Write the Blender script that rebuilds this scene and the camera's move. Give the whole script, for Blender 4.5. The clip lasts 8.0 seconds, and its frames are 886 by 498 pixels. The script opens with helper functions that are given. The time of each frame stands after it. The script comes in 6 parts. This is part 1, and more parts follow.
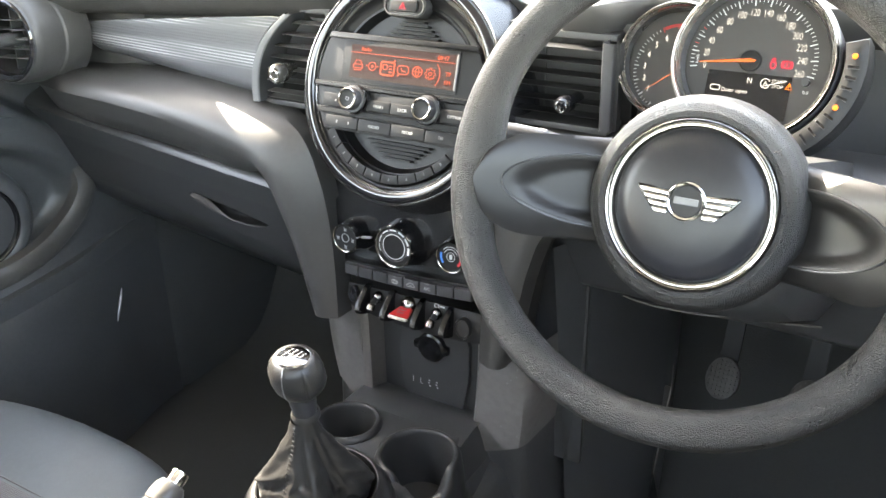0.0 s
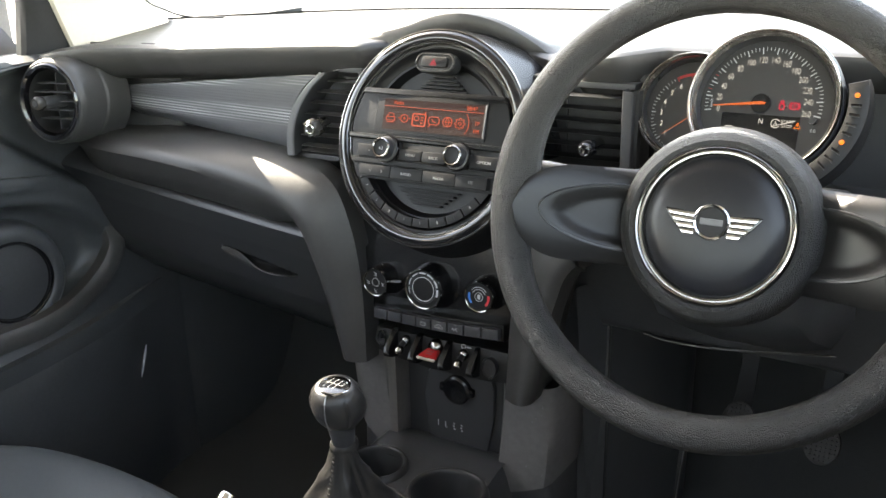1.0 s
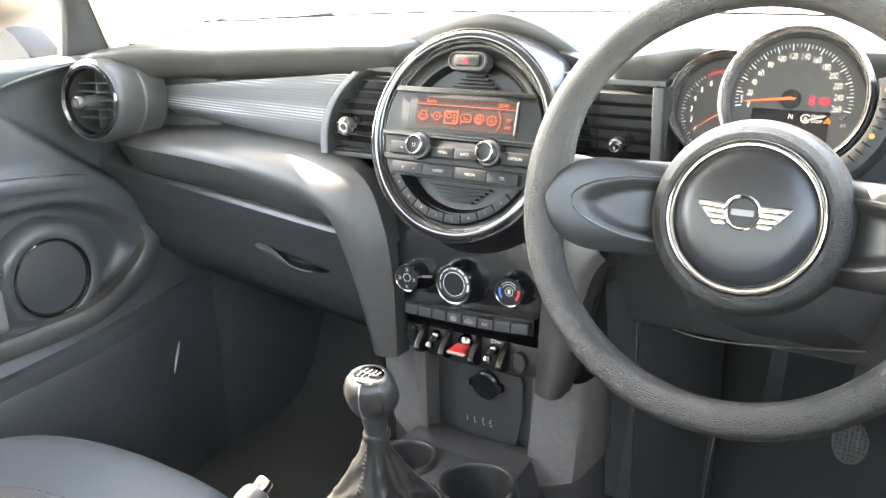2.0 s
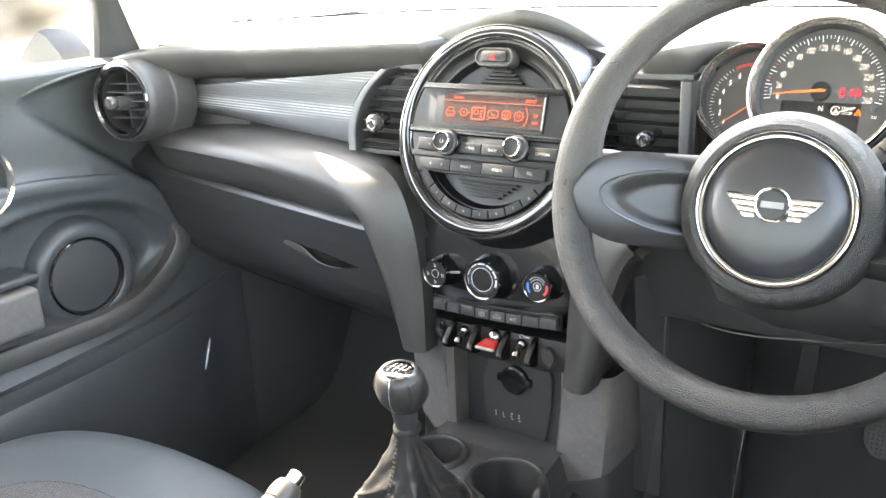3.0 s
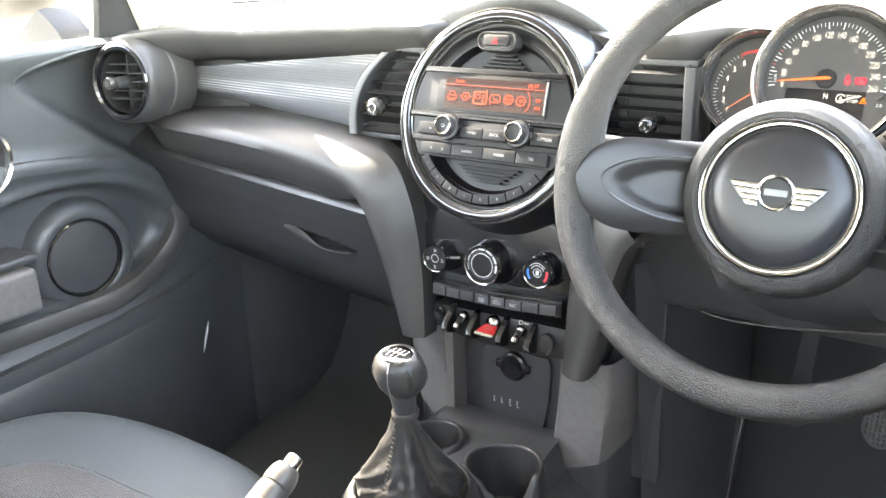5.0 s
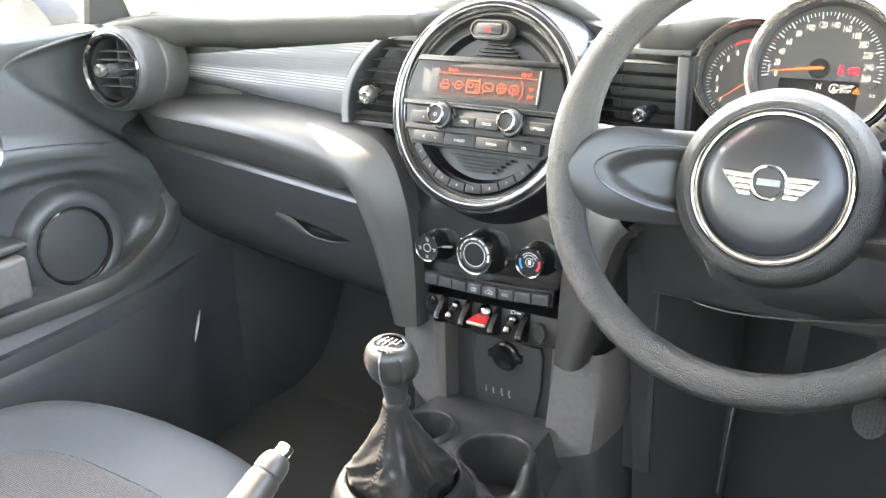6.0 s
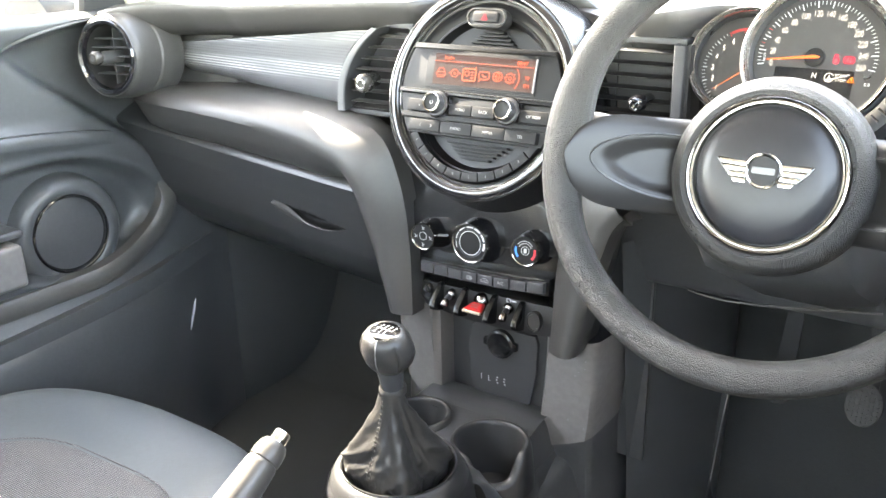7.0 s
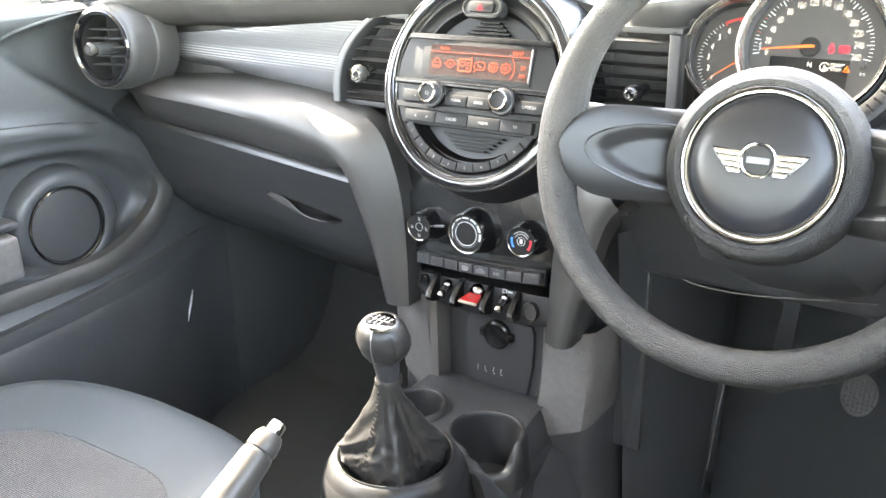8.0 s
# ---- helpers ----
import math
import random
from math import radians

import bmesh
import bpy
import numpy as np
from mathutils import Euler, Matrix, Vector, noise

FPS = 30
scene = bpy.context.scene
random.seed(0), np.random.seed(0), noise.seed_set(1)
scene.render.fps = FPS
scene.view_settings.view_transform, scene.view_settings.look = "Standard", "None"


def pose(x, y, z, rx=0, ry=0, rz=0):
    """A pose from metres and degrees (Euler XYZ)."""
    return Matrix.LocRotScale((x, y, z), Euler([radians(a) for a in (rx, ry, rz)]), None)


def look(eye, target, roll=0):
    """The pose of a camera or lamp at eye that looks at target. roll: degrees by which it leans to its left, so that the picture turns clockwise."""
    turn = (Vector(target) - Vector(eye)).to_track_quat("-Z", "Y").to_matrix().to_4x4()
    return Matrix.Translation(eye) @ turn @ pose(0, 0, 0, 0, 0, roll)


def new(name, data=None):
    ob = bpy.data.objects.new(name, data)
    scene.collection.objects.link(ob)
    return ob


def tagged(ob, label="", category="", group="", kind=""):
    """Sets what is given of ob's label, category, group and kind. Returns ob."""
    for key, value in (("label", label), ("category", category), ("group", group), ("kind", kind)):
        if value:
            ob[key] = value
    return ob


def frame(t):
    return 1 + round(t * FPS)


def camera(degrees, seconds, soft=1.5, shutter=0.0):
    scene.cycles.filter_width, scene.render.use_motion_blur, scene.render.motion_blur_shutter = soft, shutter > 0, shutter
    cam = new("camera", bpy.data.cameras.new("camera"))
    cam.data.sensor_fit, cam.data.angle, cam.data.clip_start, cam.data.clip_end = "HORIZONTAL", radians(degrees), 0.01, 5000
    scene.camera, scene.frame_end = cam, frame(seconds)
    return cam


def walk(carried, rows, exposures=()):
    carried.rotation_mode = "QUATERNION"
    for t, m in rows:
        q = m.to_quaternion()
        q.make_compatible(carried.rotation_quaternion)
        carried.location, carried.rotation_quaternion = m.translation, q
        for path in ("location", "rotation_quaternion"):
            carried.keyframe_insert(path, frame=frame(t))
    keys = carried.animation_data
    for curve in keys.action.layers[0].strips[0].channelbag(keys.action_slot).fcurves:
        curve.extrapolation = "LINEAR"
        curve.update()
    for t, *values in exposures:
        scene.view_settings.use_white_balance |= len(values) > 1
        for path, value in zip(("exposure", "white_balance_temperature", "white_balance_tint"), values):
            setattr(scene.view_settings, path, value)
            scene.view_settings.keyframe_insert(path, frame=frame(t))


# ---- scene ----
cam = camera(53.5, 8.0)
PATH = [
    (0, (0.557, 0.024, 1.049), (-0.404, 1.566, 0.214), -1.3),
    (0.5, (0.549, -0.013, 1.033), (-0.449, 1.581, 0.353), -0.8),
    (1, (0.556, -0.058, 1.021), (-0.426, 1.556, 0.366), -1.4),
    (1.5, (0.558, -0.075, 1.011), (-0.44, 1.536, 0.371), -1.2),
    (3, (0.559, -0.09, 1.01), (-0.518, 1.471, 0.373), -2.5),
    (3.5, (0.555, -0.085, 1.005), (-0.522, 1.471, 0.36), -2.3),
    (4, (0.557, -0.088, 1.007), (-0.524, 1.463, 0.355), -2.3),
    (4.5, (0.556, -0.088, 1.008), (-0.521, 1.462, 0.349), -2.1),
    (6, (0.555, -0.085, 1.005), (-0.498, 1.47, 0.317), -1.5),
    (6.5, (0.554, -0.086, 1.004), (-0.49, 1.47, 0.304), -1.4),
    (7, (0.556, -0.088, 1.004), (-0.484, 1.466, 0.294), -1.3),
    (7.5, (0.556, -0.087, 1.005), (-0.478, 1.467, 0.288), -1.3),
    (8, (0.559, -0.086, 1.003), (-0.475, 1.463, 0.275), -1.4),
]
EXPOSURES = [(t, e, 7700, 8) for t, e in ((0.0, 5.10), (0.5, 4.70), (0.9, 4.02), (1.0, 4.02), (1.25, 4.85), (1.5, 5.36), (3.0, 5.49), (8.0, 5.78))]
walk(cam, [(t, look(eye, target, roll)) for t, eye, target, roll in PATH], EXPOSURES)

# ---------------------------------------------------------------- light
SUN_AZ, SUN_EL = 79.5, 37.6     # degrees towards the passenger side from straight ahead, and up
world = bpy.data.worlds.new("sky")
scene.world = world
world.use_nodes = True
wn = world.node_tree
sky = wn.nodes.new("ShaderNodeTexSky")
sky.sky_type, sky.sun_disc = "NISHITA", False
sky.sun_elevation, sky.sun_rotation = radians(SUN_EL), radians(-SUN_AZ)
haze = wn.nodes.new("ShaderNodeHueSaturation")      # thin haze: a paler blue
haze.inputs["Saturation"].default_value = 0.72
wn.links.new(sky.outputs[0], haze.inputs["Color"])
wn.links.new(haze.outputs[0], wn.nodes["Background"].inputs[0])
wn.nodes["Background"].inputs[1].default_value = 0.108
sun_data = bpy.data.lights.new("sun", "SUN")
sun_data.energy, sun_data.angle, sun_data.color = 3.0, radians(0.53), (1.0, 0.965, 0.915)
sun_dir = Vector((-math.sin(radians(SUN_AZ)) * math.cos(radians(SUN_EL)), math.cos(radians(SUN_AZ)) * math.cos(radians(SUN_EL)), math.sin(radians(SUN_EL))))
sun_lamp = new("sun", sun_data)
sun_lamp.matrix_world = look(sun_dir * 20, (0, 0, 0))


# ---------------------------------------------------------------- materials
def mat(name, col, rough=0.5, metal=0.0, bump=0.0, bscale=600.0, var=0.15, vscale=14.0, kind="noise", coat=0.0, spec=0.5, wear=0.1, stretch=None, deep=0.0006):
    m = bpy.data.materials.new(name)
    m.use_nodes = True
    t = m.node_tree
    b = t.nodes["Principled BSDF"]
    b.inputs["Metallic"].default_value = metal
    b.inputs["Specular IOR Level"].default_value = spec
    b.inputs["Coat Weight"].default_value = coat
    b.inputs["Coat Roughness"].default_value = 0.04
    co = t.nodes.new("ShaderNodeTexCoord")
    mp = t.nodes.new("ShaderNodeMapping")
    t.links.new(co.outputs["Object"], mp.inputs[0])
    if stretch:
        mp.inputs["Scale"].default_value = stretch
    n1 = t.nodes.new("ShaderNodeTexNoise")
    n1.inputs["Scale"].default_value, n1.inputs["Detail"].default_value = vscale, 6.0
    n2 = t.nodes.new("ShaderNodeTexNoise")
    n2.inputs["Scale"].default_value, n2.inputs["Detail"].default_value = vscale * 12, 3.0
    for n in (n1, n2):
        t.links.new(mp.outputs[0], n.inputs["Vector"])
    add = t.nodes.new("ShaderNodeMath")
    add.operation = "ADD"
    t.links.new(n1.outputs[0], add.inputs[0])
    t.links.new(n2.outputs[0], add.inputs[1])
    ramp = t.nodes.new("ShaderNodeMapRange")
    ramp.inputs["From Min"].default_value, ramp.inputs["From Max"].default_value = 0.6, 1.4
    ramp.inputs["To Min"].default_value, ramp.inputs["To Max"].default_value = 1 - var, 1 + var
    t.links.new(add.outputs[0], ramp.inputs["Value"])
    mul = t.nodes.new("ShaderNodeVectorMath")
    mul.operation = "SCALE"
    mul.inputs[0].default_value = col
    t.links.new(ramp.outputs[0], mul.inputs["Scale"])
    t.links.new(mul.outputs[0], b.inputs["Base Color"])
    rr = t.nodes.new("ShaderNodeMapRange")
    rr.inputs["From Min"].default_value, rr.inputs["From Max"].default_value = 0.6, 1.4
    rr.inputs["To Min"].default_value, rr.inputs["To Max"].default_value = max(0.02, rough * (1 - wear)), min(1, rough * (1 + wear))
    t.links.new(add.outputs[0], rr.inputs["Value"])
    t.links.new(rr.outputs[0], b.inputs["Roughness"])
    if bump:
        invert = False
        if kind == "cell":
            tx = t.nodes.new("ShaderNodeTexVoronoi")
            tx.feature = "F1"
            tx.inputs["Randomness"].default_value = 0.75
            invert = True
            out = tx.outputs["Distance"]
        elif kind == "weave":
            tx = t.nodes.new("ShaderNodeTexWave")
            tx.bands_direction = "X"
            ty = t.nodes.new("ShaderNodeTexWave")
            ty.bands_direction = "Y"
            ty.inputs["Scale"].default_value = bscale
            ty.inputs["Distortion"].default_value = 0.4
            tx.inputs["Distortion"].default_value = 0.4
            t.links.new(mp.outputs[0], ty.inputs["Vector"])
            both = t.nodes.new("ShaderNodeMath")
            both.operation = "MULTIPLY"
            t.links.new(tx.outputs["Fac"], both.inputs[0])
            t.links.new(ty.outputs["Fac"], both.inputs[1])
            out = both.outputs[0]
            shade = t.nodes.new("ShaderNodeMapRange")
            shade.inputs["To Min"].default_value, shade.inputs["To Max"].default_value = 0.35, 2.3
            t.links.new(out, shade.inputs["Value"])
            dyed = t.nodes.new("ShaderNodeVectorMath")
            dyed.operation = "SCALE"
            t.links.new(mul.outputs[0], dyed.inputs[0])
            t.links.new(shade.outputs[0], dyed.inputs["Scale"])
            t.links.new(dyed.outputs[0], b.inputs["Base Color"])
        else:
            tx = t.nodes.new("ShaderNodeTexNoise")
            out = tx.outputs[0]
        tx.inputs["Scale"].default_value = bscale
        t.links.new(mp.outputs[0], tx.inputs["Vector"])
        bp = t.nodes.new("ShaderNodeBump")
        bp.inputs["Strength"].default_value, bp.inputs["Distance"].default_value = bump, deep
        bp.invert = invert
        t.links.new(out, bp.inputs["Height"])
        t.links.new(bp.outputs[0], b.inputs["Normal"])
    return m


def glow(name, col, strength):
    m = bpy.data.materials.new(name)
    m.use_nodes = True
    b = m.node_tree.nodes["Principled BSDF"]
    b.inputs["Base Color"].default_value = (0.008, 0.008, 0.008, 1)
    b.inputs["Specular IOR Level"].default_value = 0.12
    b.inputs["Emission Color"].default_value = (*col, 1)
    b.inputs["Emission Strength"].default_value = strength
    return m


def glassy(name, col=(1, 1, 1), rough=0.0, ior=1.45):
    m = bpy.data.materials.new(name)
    m.use_nodes = True
    b = m.node_tree.nodes["Principled BSDF"]
    b.inputs["Base Color"].default_value = (*col, 1)
    b.inputs["Roughness"].default_value = rough
    b.inputs["IOR"].default_value = ior
    b.inputs["Transmission Weight"].default_value = 1.0
    return m


SOFT = mat("soft_black_plastic", (0.031, 0.0300, 0.0292), 0.42, bump=0.20, bscale=900, kind="cell")
HARD = mat("hard_black_plastic", (0.040, 0.041, 0.043), 0.34, bump=0.16, bscale=1100, kind="cell")
DARK = mat("matt_black_plastic", (0.024, 0.024, 0.025), 0.55, bump=0.1, bscale=900)
GLOSS = mat("piano_black", (0.006, 0.006, 0.007), 0.07, coat=0.6, var=0.05, wear=0.3)
SHEEN = mat("smooth_black_shell", (0.010, 0.010, 0.011), 0.24, spec=0.24, var=0.05)
BEZEL = mat("bright_bezel_chrome", (0.58, 0.57, 0.555), 0.20, metal=1.0, var=0.04, wear=0.2)
SATIN = mat("satin_black", (0.028, 0.028, 0.030), 0.30, bump=0.05, bscale=900)
CHROME = mat("chrome", (0.80, 0.80, 0.80), 0.10, metal=1.0, var=0.04, wear=0.3)
KNOBS = mat("warm_satin_metal", (0.050, 0.047, 0.043), 0.26, metal=0.4, var=0.05)
SILVER = mat("satin_silver", (0.33, 0.33, 0.335), 0.34, metal=0.8, var=0.06)
GREY = mat("grey_scuffed_plastic", (0.100, 0.095, 0.0925), 0.36, bump=0.15, bscale=900, var=0.22, vscale=9)
BRONZE = mat("warm_grey_plastic", (0.085, 0.078, 0.072), 0.42, bump=0.12, bscale=900)
RUBBER = mat("wheel_leathergrain", (0.0185, 0.0178, 0.0173), 0.30, bump=1.0, bscale=900, kind="cell", vscale=60, var=0.12, wear=0.15, deep=0.0011)
FIN = mat("gloss_fin_black", (0.006, 0.006, 0.0065), 0.22, spec=0.4, var=0.08)
DISH = mat("dark_dish_black", (0.005, 0.005, 0.0055), 0.34, spec=0.25, var=0.06)
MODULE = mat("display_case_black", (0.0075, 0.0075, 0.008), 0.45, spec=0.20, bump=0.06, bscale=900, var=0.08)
LABEL = mat("pale_key_print", (0.32, 0.32, 0.315), 0.6, var=0.03)
COLLAR = mat("satin_collar_black", (0.014, 0.014, 0.0145), 0.34, spec=0.34, var=0.04, wear=0.04)
CUP = mat("satin_cup_plastic", (0.022, 0.022, 0.0225), 0.40, spec=0.42, bump=0.06, bscale=900, var=0.06)
PANEL = mat("satin_panel_black", (0.0075, 0.0075, 0.008), 0.21, spec=0.5, var=0.05)
RINGS = mat("smoked_chrome", (0.31, 0.30, 0.285), 0.17, metal=1.0, var=0.04, wear=0.2)
RIM = mat("dark_pocket_plastic", (0.052, 0.050, 0.048), 0.42, bump=0.12, bscale=900)
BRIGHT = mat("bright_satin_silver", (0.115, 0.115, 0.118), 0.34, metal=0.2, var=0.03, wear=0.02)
SLAT = mat("lit_vent_slat", (0.060, 0.057, 0.055), 0.30, spec=0.6, var=0.06)
BLACK = mat("unlit_black", (0.007, 0.007, 0.0075), 0.6, var=0.1)
PAD = mat("smooth_hub_pad", (0.012, 0.012, 0.0142), 0.33, spec=0.4, bump=0.04, bscale=1200)
SPOKE = mat("smooth_spoke_plastic", (0.014, 0.0133, 0.0132), 0.34, spec=0.28, bump=0.05, bscale=1100, var=0.10)
TRIM = mat("dotted_silver_grey_trim", (0.074, 0.075, 0.079), 0.36, spec=0.5, var=0.10)
def dotted(m, period, depth):
    """Presses bands of fine dots into a material and paints streak highlights along the panel."""
    t = m.node_tree
    b = t.nodes["Principled BSDF"]
    co = t.nodes["Texture Coordinate"]
    link = t.links.new

    def node(kind, **values):
        n = t.nodes.new(kind)
        for k, v in values.items():
            n.inputs[k].default_value = v
        return n

    def times(a, c):
        n = node("ShaderNodeMath")
        n.operation = "MULTIPLY"
        link(a, n.inputs[0])
        link(c, n.inputs[1])
        return n.outputs[0]

    def ramp(a, lo, hi):
        n = node("ShaderNodeMapRange", **{"From Min": lo, "From Max": hi})
        link(a, n.inputs["Value"])
        return n.outputs[0]

    waves = []
    for axis in ("X", "Z"):
        w = node("ShaderNodeTexWave", Scale=2 * math.pi / 20 / period)
        w.bands_direction = axis
        link(co.outputs["Object"], w.inputs["Vector"])
        waves.append(w.outputs["Fac"])
    xyz = node("ShaderNodeSeparateXYZ")
    link(co.outputs["Object"], xyz.inputs[0])
    wander = node("ShaderNodeTexNoise", Scale=7.0, Detail=2.0)
    mp = node("ShaderNodeMapping", Scale=(0.5, 1.0, 3.0))
    link(co.outputs["Object"], mp.inputs[0])
    link(mp.outputs[0], wander.inputs["Vector"])

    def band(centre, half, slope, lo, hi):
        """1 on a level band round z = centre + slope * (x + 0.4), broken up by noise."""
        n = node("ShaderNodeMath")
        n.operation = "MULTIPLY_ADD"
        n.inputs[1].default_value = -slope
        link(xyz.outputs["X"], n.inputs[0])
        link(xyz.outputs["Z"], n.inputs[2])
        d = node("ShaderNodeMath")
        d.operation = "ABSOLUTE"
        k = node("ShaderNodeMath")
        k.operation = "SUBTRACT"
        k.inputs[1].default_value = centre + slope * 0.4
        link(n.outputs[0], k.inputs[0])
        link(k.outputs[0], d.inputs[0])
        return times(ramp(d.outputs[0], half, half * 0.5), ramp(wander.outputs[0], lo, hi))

    dot = times(ramp(times(waves[0], waves[1]), 0.42, 0.62), band(0.823, 0.013, 0.055, 0.30, 0.46))
    more = times(ramp(times(waves[0], waves[1]), 0.42, 0.62), band(0.782, 0.008, -0.03, 0.45, 0.58))
    both = node("ShaderNodeMath")
    both.operation = "MAXIMUM"
    link(dot, both.inputs[0])
    link(more, both.inputs[1])
    dot = both.outputs[0]
    # streak highlights on the panel: broken level lines, painted in as paler colour
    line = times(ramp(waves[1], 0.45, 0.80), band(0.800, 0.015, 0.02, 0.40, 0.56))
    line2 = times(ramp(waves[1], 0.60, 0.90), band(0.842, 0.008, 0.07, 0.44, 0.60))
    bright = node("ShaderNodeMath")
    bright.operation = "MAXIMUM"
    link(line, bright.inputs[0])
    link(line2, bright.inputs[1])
    bp = node("ShaderNodeBump", Strength=depth, Distance=0.0008)
    bp.invert = True
    link(dot, bp.inputs["Height"])
    link(bp.outputs[0], b.inputs["Normal"])
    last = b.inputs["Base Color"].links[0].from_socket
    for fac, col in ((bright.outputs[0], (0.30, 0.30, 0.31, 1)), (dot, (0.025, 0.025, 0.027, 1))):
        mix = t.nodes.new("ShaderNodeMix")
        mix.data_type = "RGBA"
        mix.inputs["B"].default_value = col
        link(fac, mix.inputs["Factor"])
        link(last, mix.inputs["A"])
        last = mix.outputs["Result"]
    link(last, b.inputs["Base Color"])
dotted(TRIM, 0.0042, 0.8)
GLOVE = mat("smooth_black_lid", (0.028, 0.0285, 0.0295), 0.33, bump=0.12, bscale=900, kind="cell")
DOORSOFT = mat("anthracite_door_plastic", (0.044, 0.0465, 0.049), 0.36, bump=0.2, bscale=900, kind="cell")
LEATHER = mat("black_leather", (0.018, 0.0173, 0.0167), 0.34, bump=0.30, bscale=700, kind="cell")
SEATLEA = mat("blue_grey_leatherette", (0.066, 0.075, 0.083), 0.50, bump=0.2, bscale=500, kind="cell")
CLOTH = mat("grey_woven_cloth", (0.106, 0.102, 0.105), 0.9, bump=0.9, bscale=130, kind="weave", stretch=(1, 1, 1))
CREAM = mat("cream_pillar_cloth", (0.62, 0.58, 0.50), 0.9, bump=0.3, bscale=700, var=0.06)
CARPET = mat("dark_grey_carpet", (0.042, 0.045, 0.046), 0.95, bump=0.8, bscale=350)
WHITE = mat("white_print", (0.42, 0.42, 0.42), 0.6, var=0.03)
WHITEON = glow("lit_white_print", (1.0, 0.98, 0.95), 0.05)
DIAL = mat("dial_grey", (0.0216, 0.0207, 0.0202), 0.6, bump=0.05)
GAUGE = mat("gauge_strip_black", (0.012, 0.012, 0.0125), 0.42, spec=0.25, bump=0.08, bscale=900, kind="cell")
LCD = mat("dark_display", (0.008, 0.008, 0.009), 0.12)
ORANGE = glow("orange_light", (1.0, 0.14, 0.05), 0.050)
AMBER = glow("amber_light", (1.0, 0.22, 0.02), 0.12)
REDON = glow("red_light", (1.0, 0.03, 0.08), 0.055)
SCREEN = glow("orange_backlit_display", (0.85, 0.27, 0.15), 0.0034)
NEEDLE = glow("orange_needle", (1.0, 0.20, 0.04), 0.05)
RED = mat("red_plastic", (0.38, 0.016, 0.018), 0.3, var=0.08)
BLUE = mat("blue_print", (0.03, 0.16, 0.5), 0.4)
REDP = mat("red_print", (0.55, 0.03, 0.04), 0.4)
ORANGEP = mat("red_dial_print", (0.35, 0.02, 0.02), 0.5)
SHELL = mat("mirror_shell", (0.052, 0.048, 0.042), 0.45, bump=0.1, bscale=700)
GLASS = glassy("clear_glass", ior=1.02)
MIRROR = mat("mirror_glass", (0.045, 0.075, 0.090), 0.02, metal=1.0, var=0.01)
ASPHALT = mat("asphalt", (0.16, 0.155, 0.15), 0.9, bump=0.5, bscale=80, vscale=0.6)
PAINT = mat("silver_car_paint", (0.42, 0.43, 0.45), 0.25, metal=0.4, coat=0.8, var=0.03)
PEDAL = mat("worn_pedal_rubber", (0.035, 0.034, 0.033), 0.6, bump=0.3, bscale=300)
STITCH = mat("grey_thread", (0.16, 0.16, 0.16), 0.8)
THREAD = mat("dark_thread", (0.022, 0.0215, 0.021), 0.7)


# ---------------------------------------------------------------- shape helpers
def thing(name, label, category, at=(0, 0, 0), group="", kind=""):
    ob = new(name)
    ob.empty_display_size = 0.02
    ob.location = at
    tagged(ob, label, category, group, kind)
    return ob


def base_of(ob):
    p = Vector(ob.location)
    q = ob.parent
    return p if q is None else Vector((0, 0, 0))


def part(name, bm, material, parent=None, label="", sharp=0.7, matrix=None):
    if matrix is not None:
        bmesh.ops.transform(bm, matrix=matrix, verts=bm.verts)
    bmesh.ops.remove_doubles(bm, verts=bm.verts, dist=1e-6)
    bmesh.ops.recalc_face_normals(bm, faces=bm.faces)
    for f in bm.faces:
        f.smooth = True
    for e in bm.edges:
        if len(e.link_faces) == 2 and e.calc_face_angle(0) > sharp:
            e.smooth = False
    me = bpy.data.meshes.new(name)
    bm.to_mesh(me)
    bm.free()
    me.materials.append(material)
    ob = new(name, me)
    if parent is not None:
        ob.parent = parent
        ob.matrix_parent_inverse = Matrix.Translation(-base_of(parent))
    if label:
        tagged(ob, label)
    return ob


def structure(name, bm, material, label, category):
    return tagged(part(name, bm, material), label, category, kind="structure")


def curve(pts, n):
    """n points on a smooth curve through pts."""
    p = np.array(pts, float)
    m = len(p)
    out = []
    for s in np.linspace(0, m - 1, n):
        i = min(int(s), m - 2)
        f = s - i
        a, b = p[i], p[i + 1]
        ta = (p[i + 1] - p[i - 1]) / 2 if i > 0 else b - a
        tb = (p[i + 2] - p[i]) / 2 if i + 2 < m else b - a
        out.append((2 * f**3 - 3 * f**2 + 1) * a + (f**3 - 2 * f**2 + f) * ta + (-2 * f**3 + 3 * f**2) * b + (f**3 - f**2) * tb)
    return [tuple(q) for q in out]


def table(x, rows):
    """Straight interpolation in rows of (x, value...)."""
    xs = [r[0] for r in rows]
    return [float(np.interp(x, xs, [r[k] for r in rows])) for k in range(1, len(rows[0]))]


def sheet(rows, close_u=False, close_v=False, caps=False):
    """A surface over rows of points."""
    bm = bmesh.new()
    v = [[bm.verts.new(p) for p in r] for r in rows]
    nr, nc = len(v), len(v[0])
    for i in range(nr if close_v else nr - 1):
        for j in range(nc if close_u else nc - 1):
            a, b = v[i], v[(i + 1) % nr]
            q = [a[j], a[(j + 1) % nc], b[(j + 1) % nc], b[j]]
            if len(set(q)) == 4:
                bm.faces.new(q)
    if caps:
        bm.faces.new(v[0])
        bm.faces.new(v[-1])
    return bm


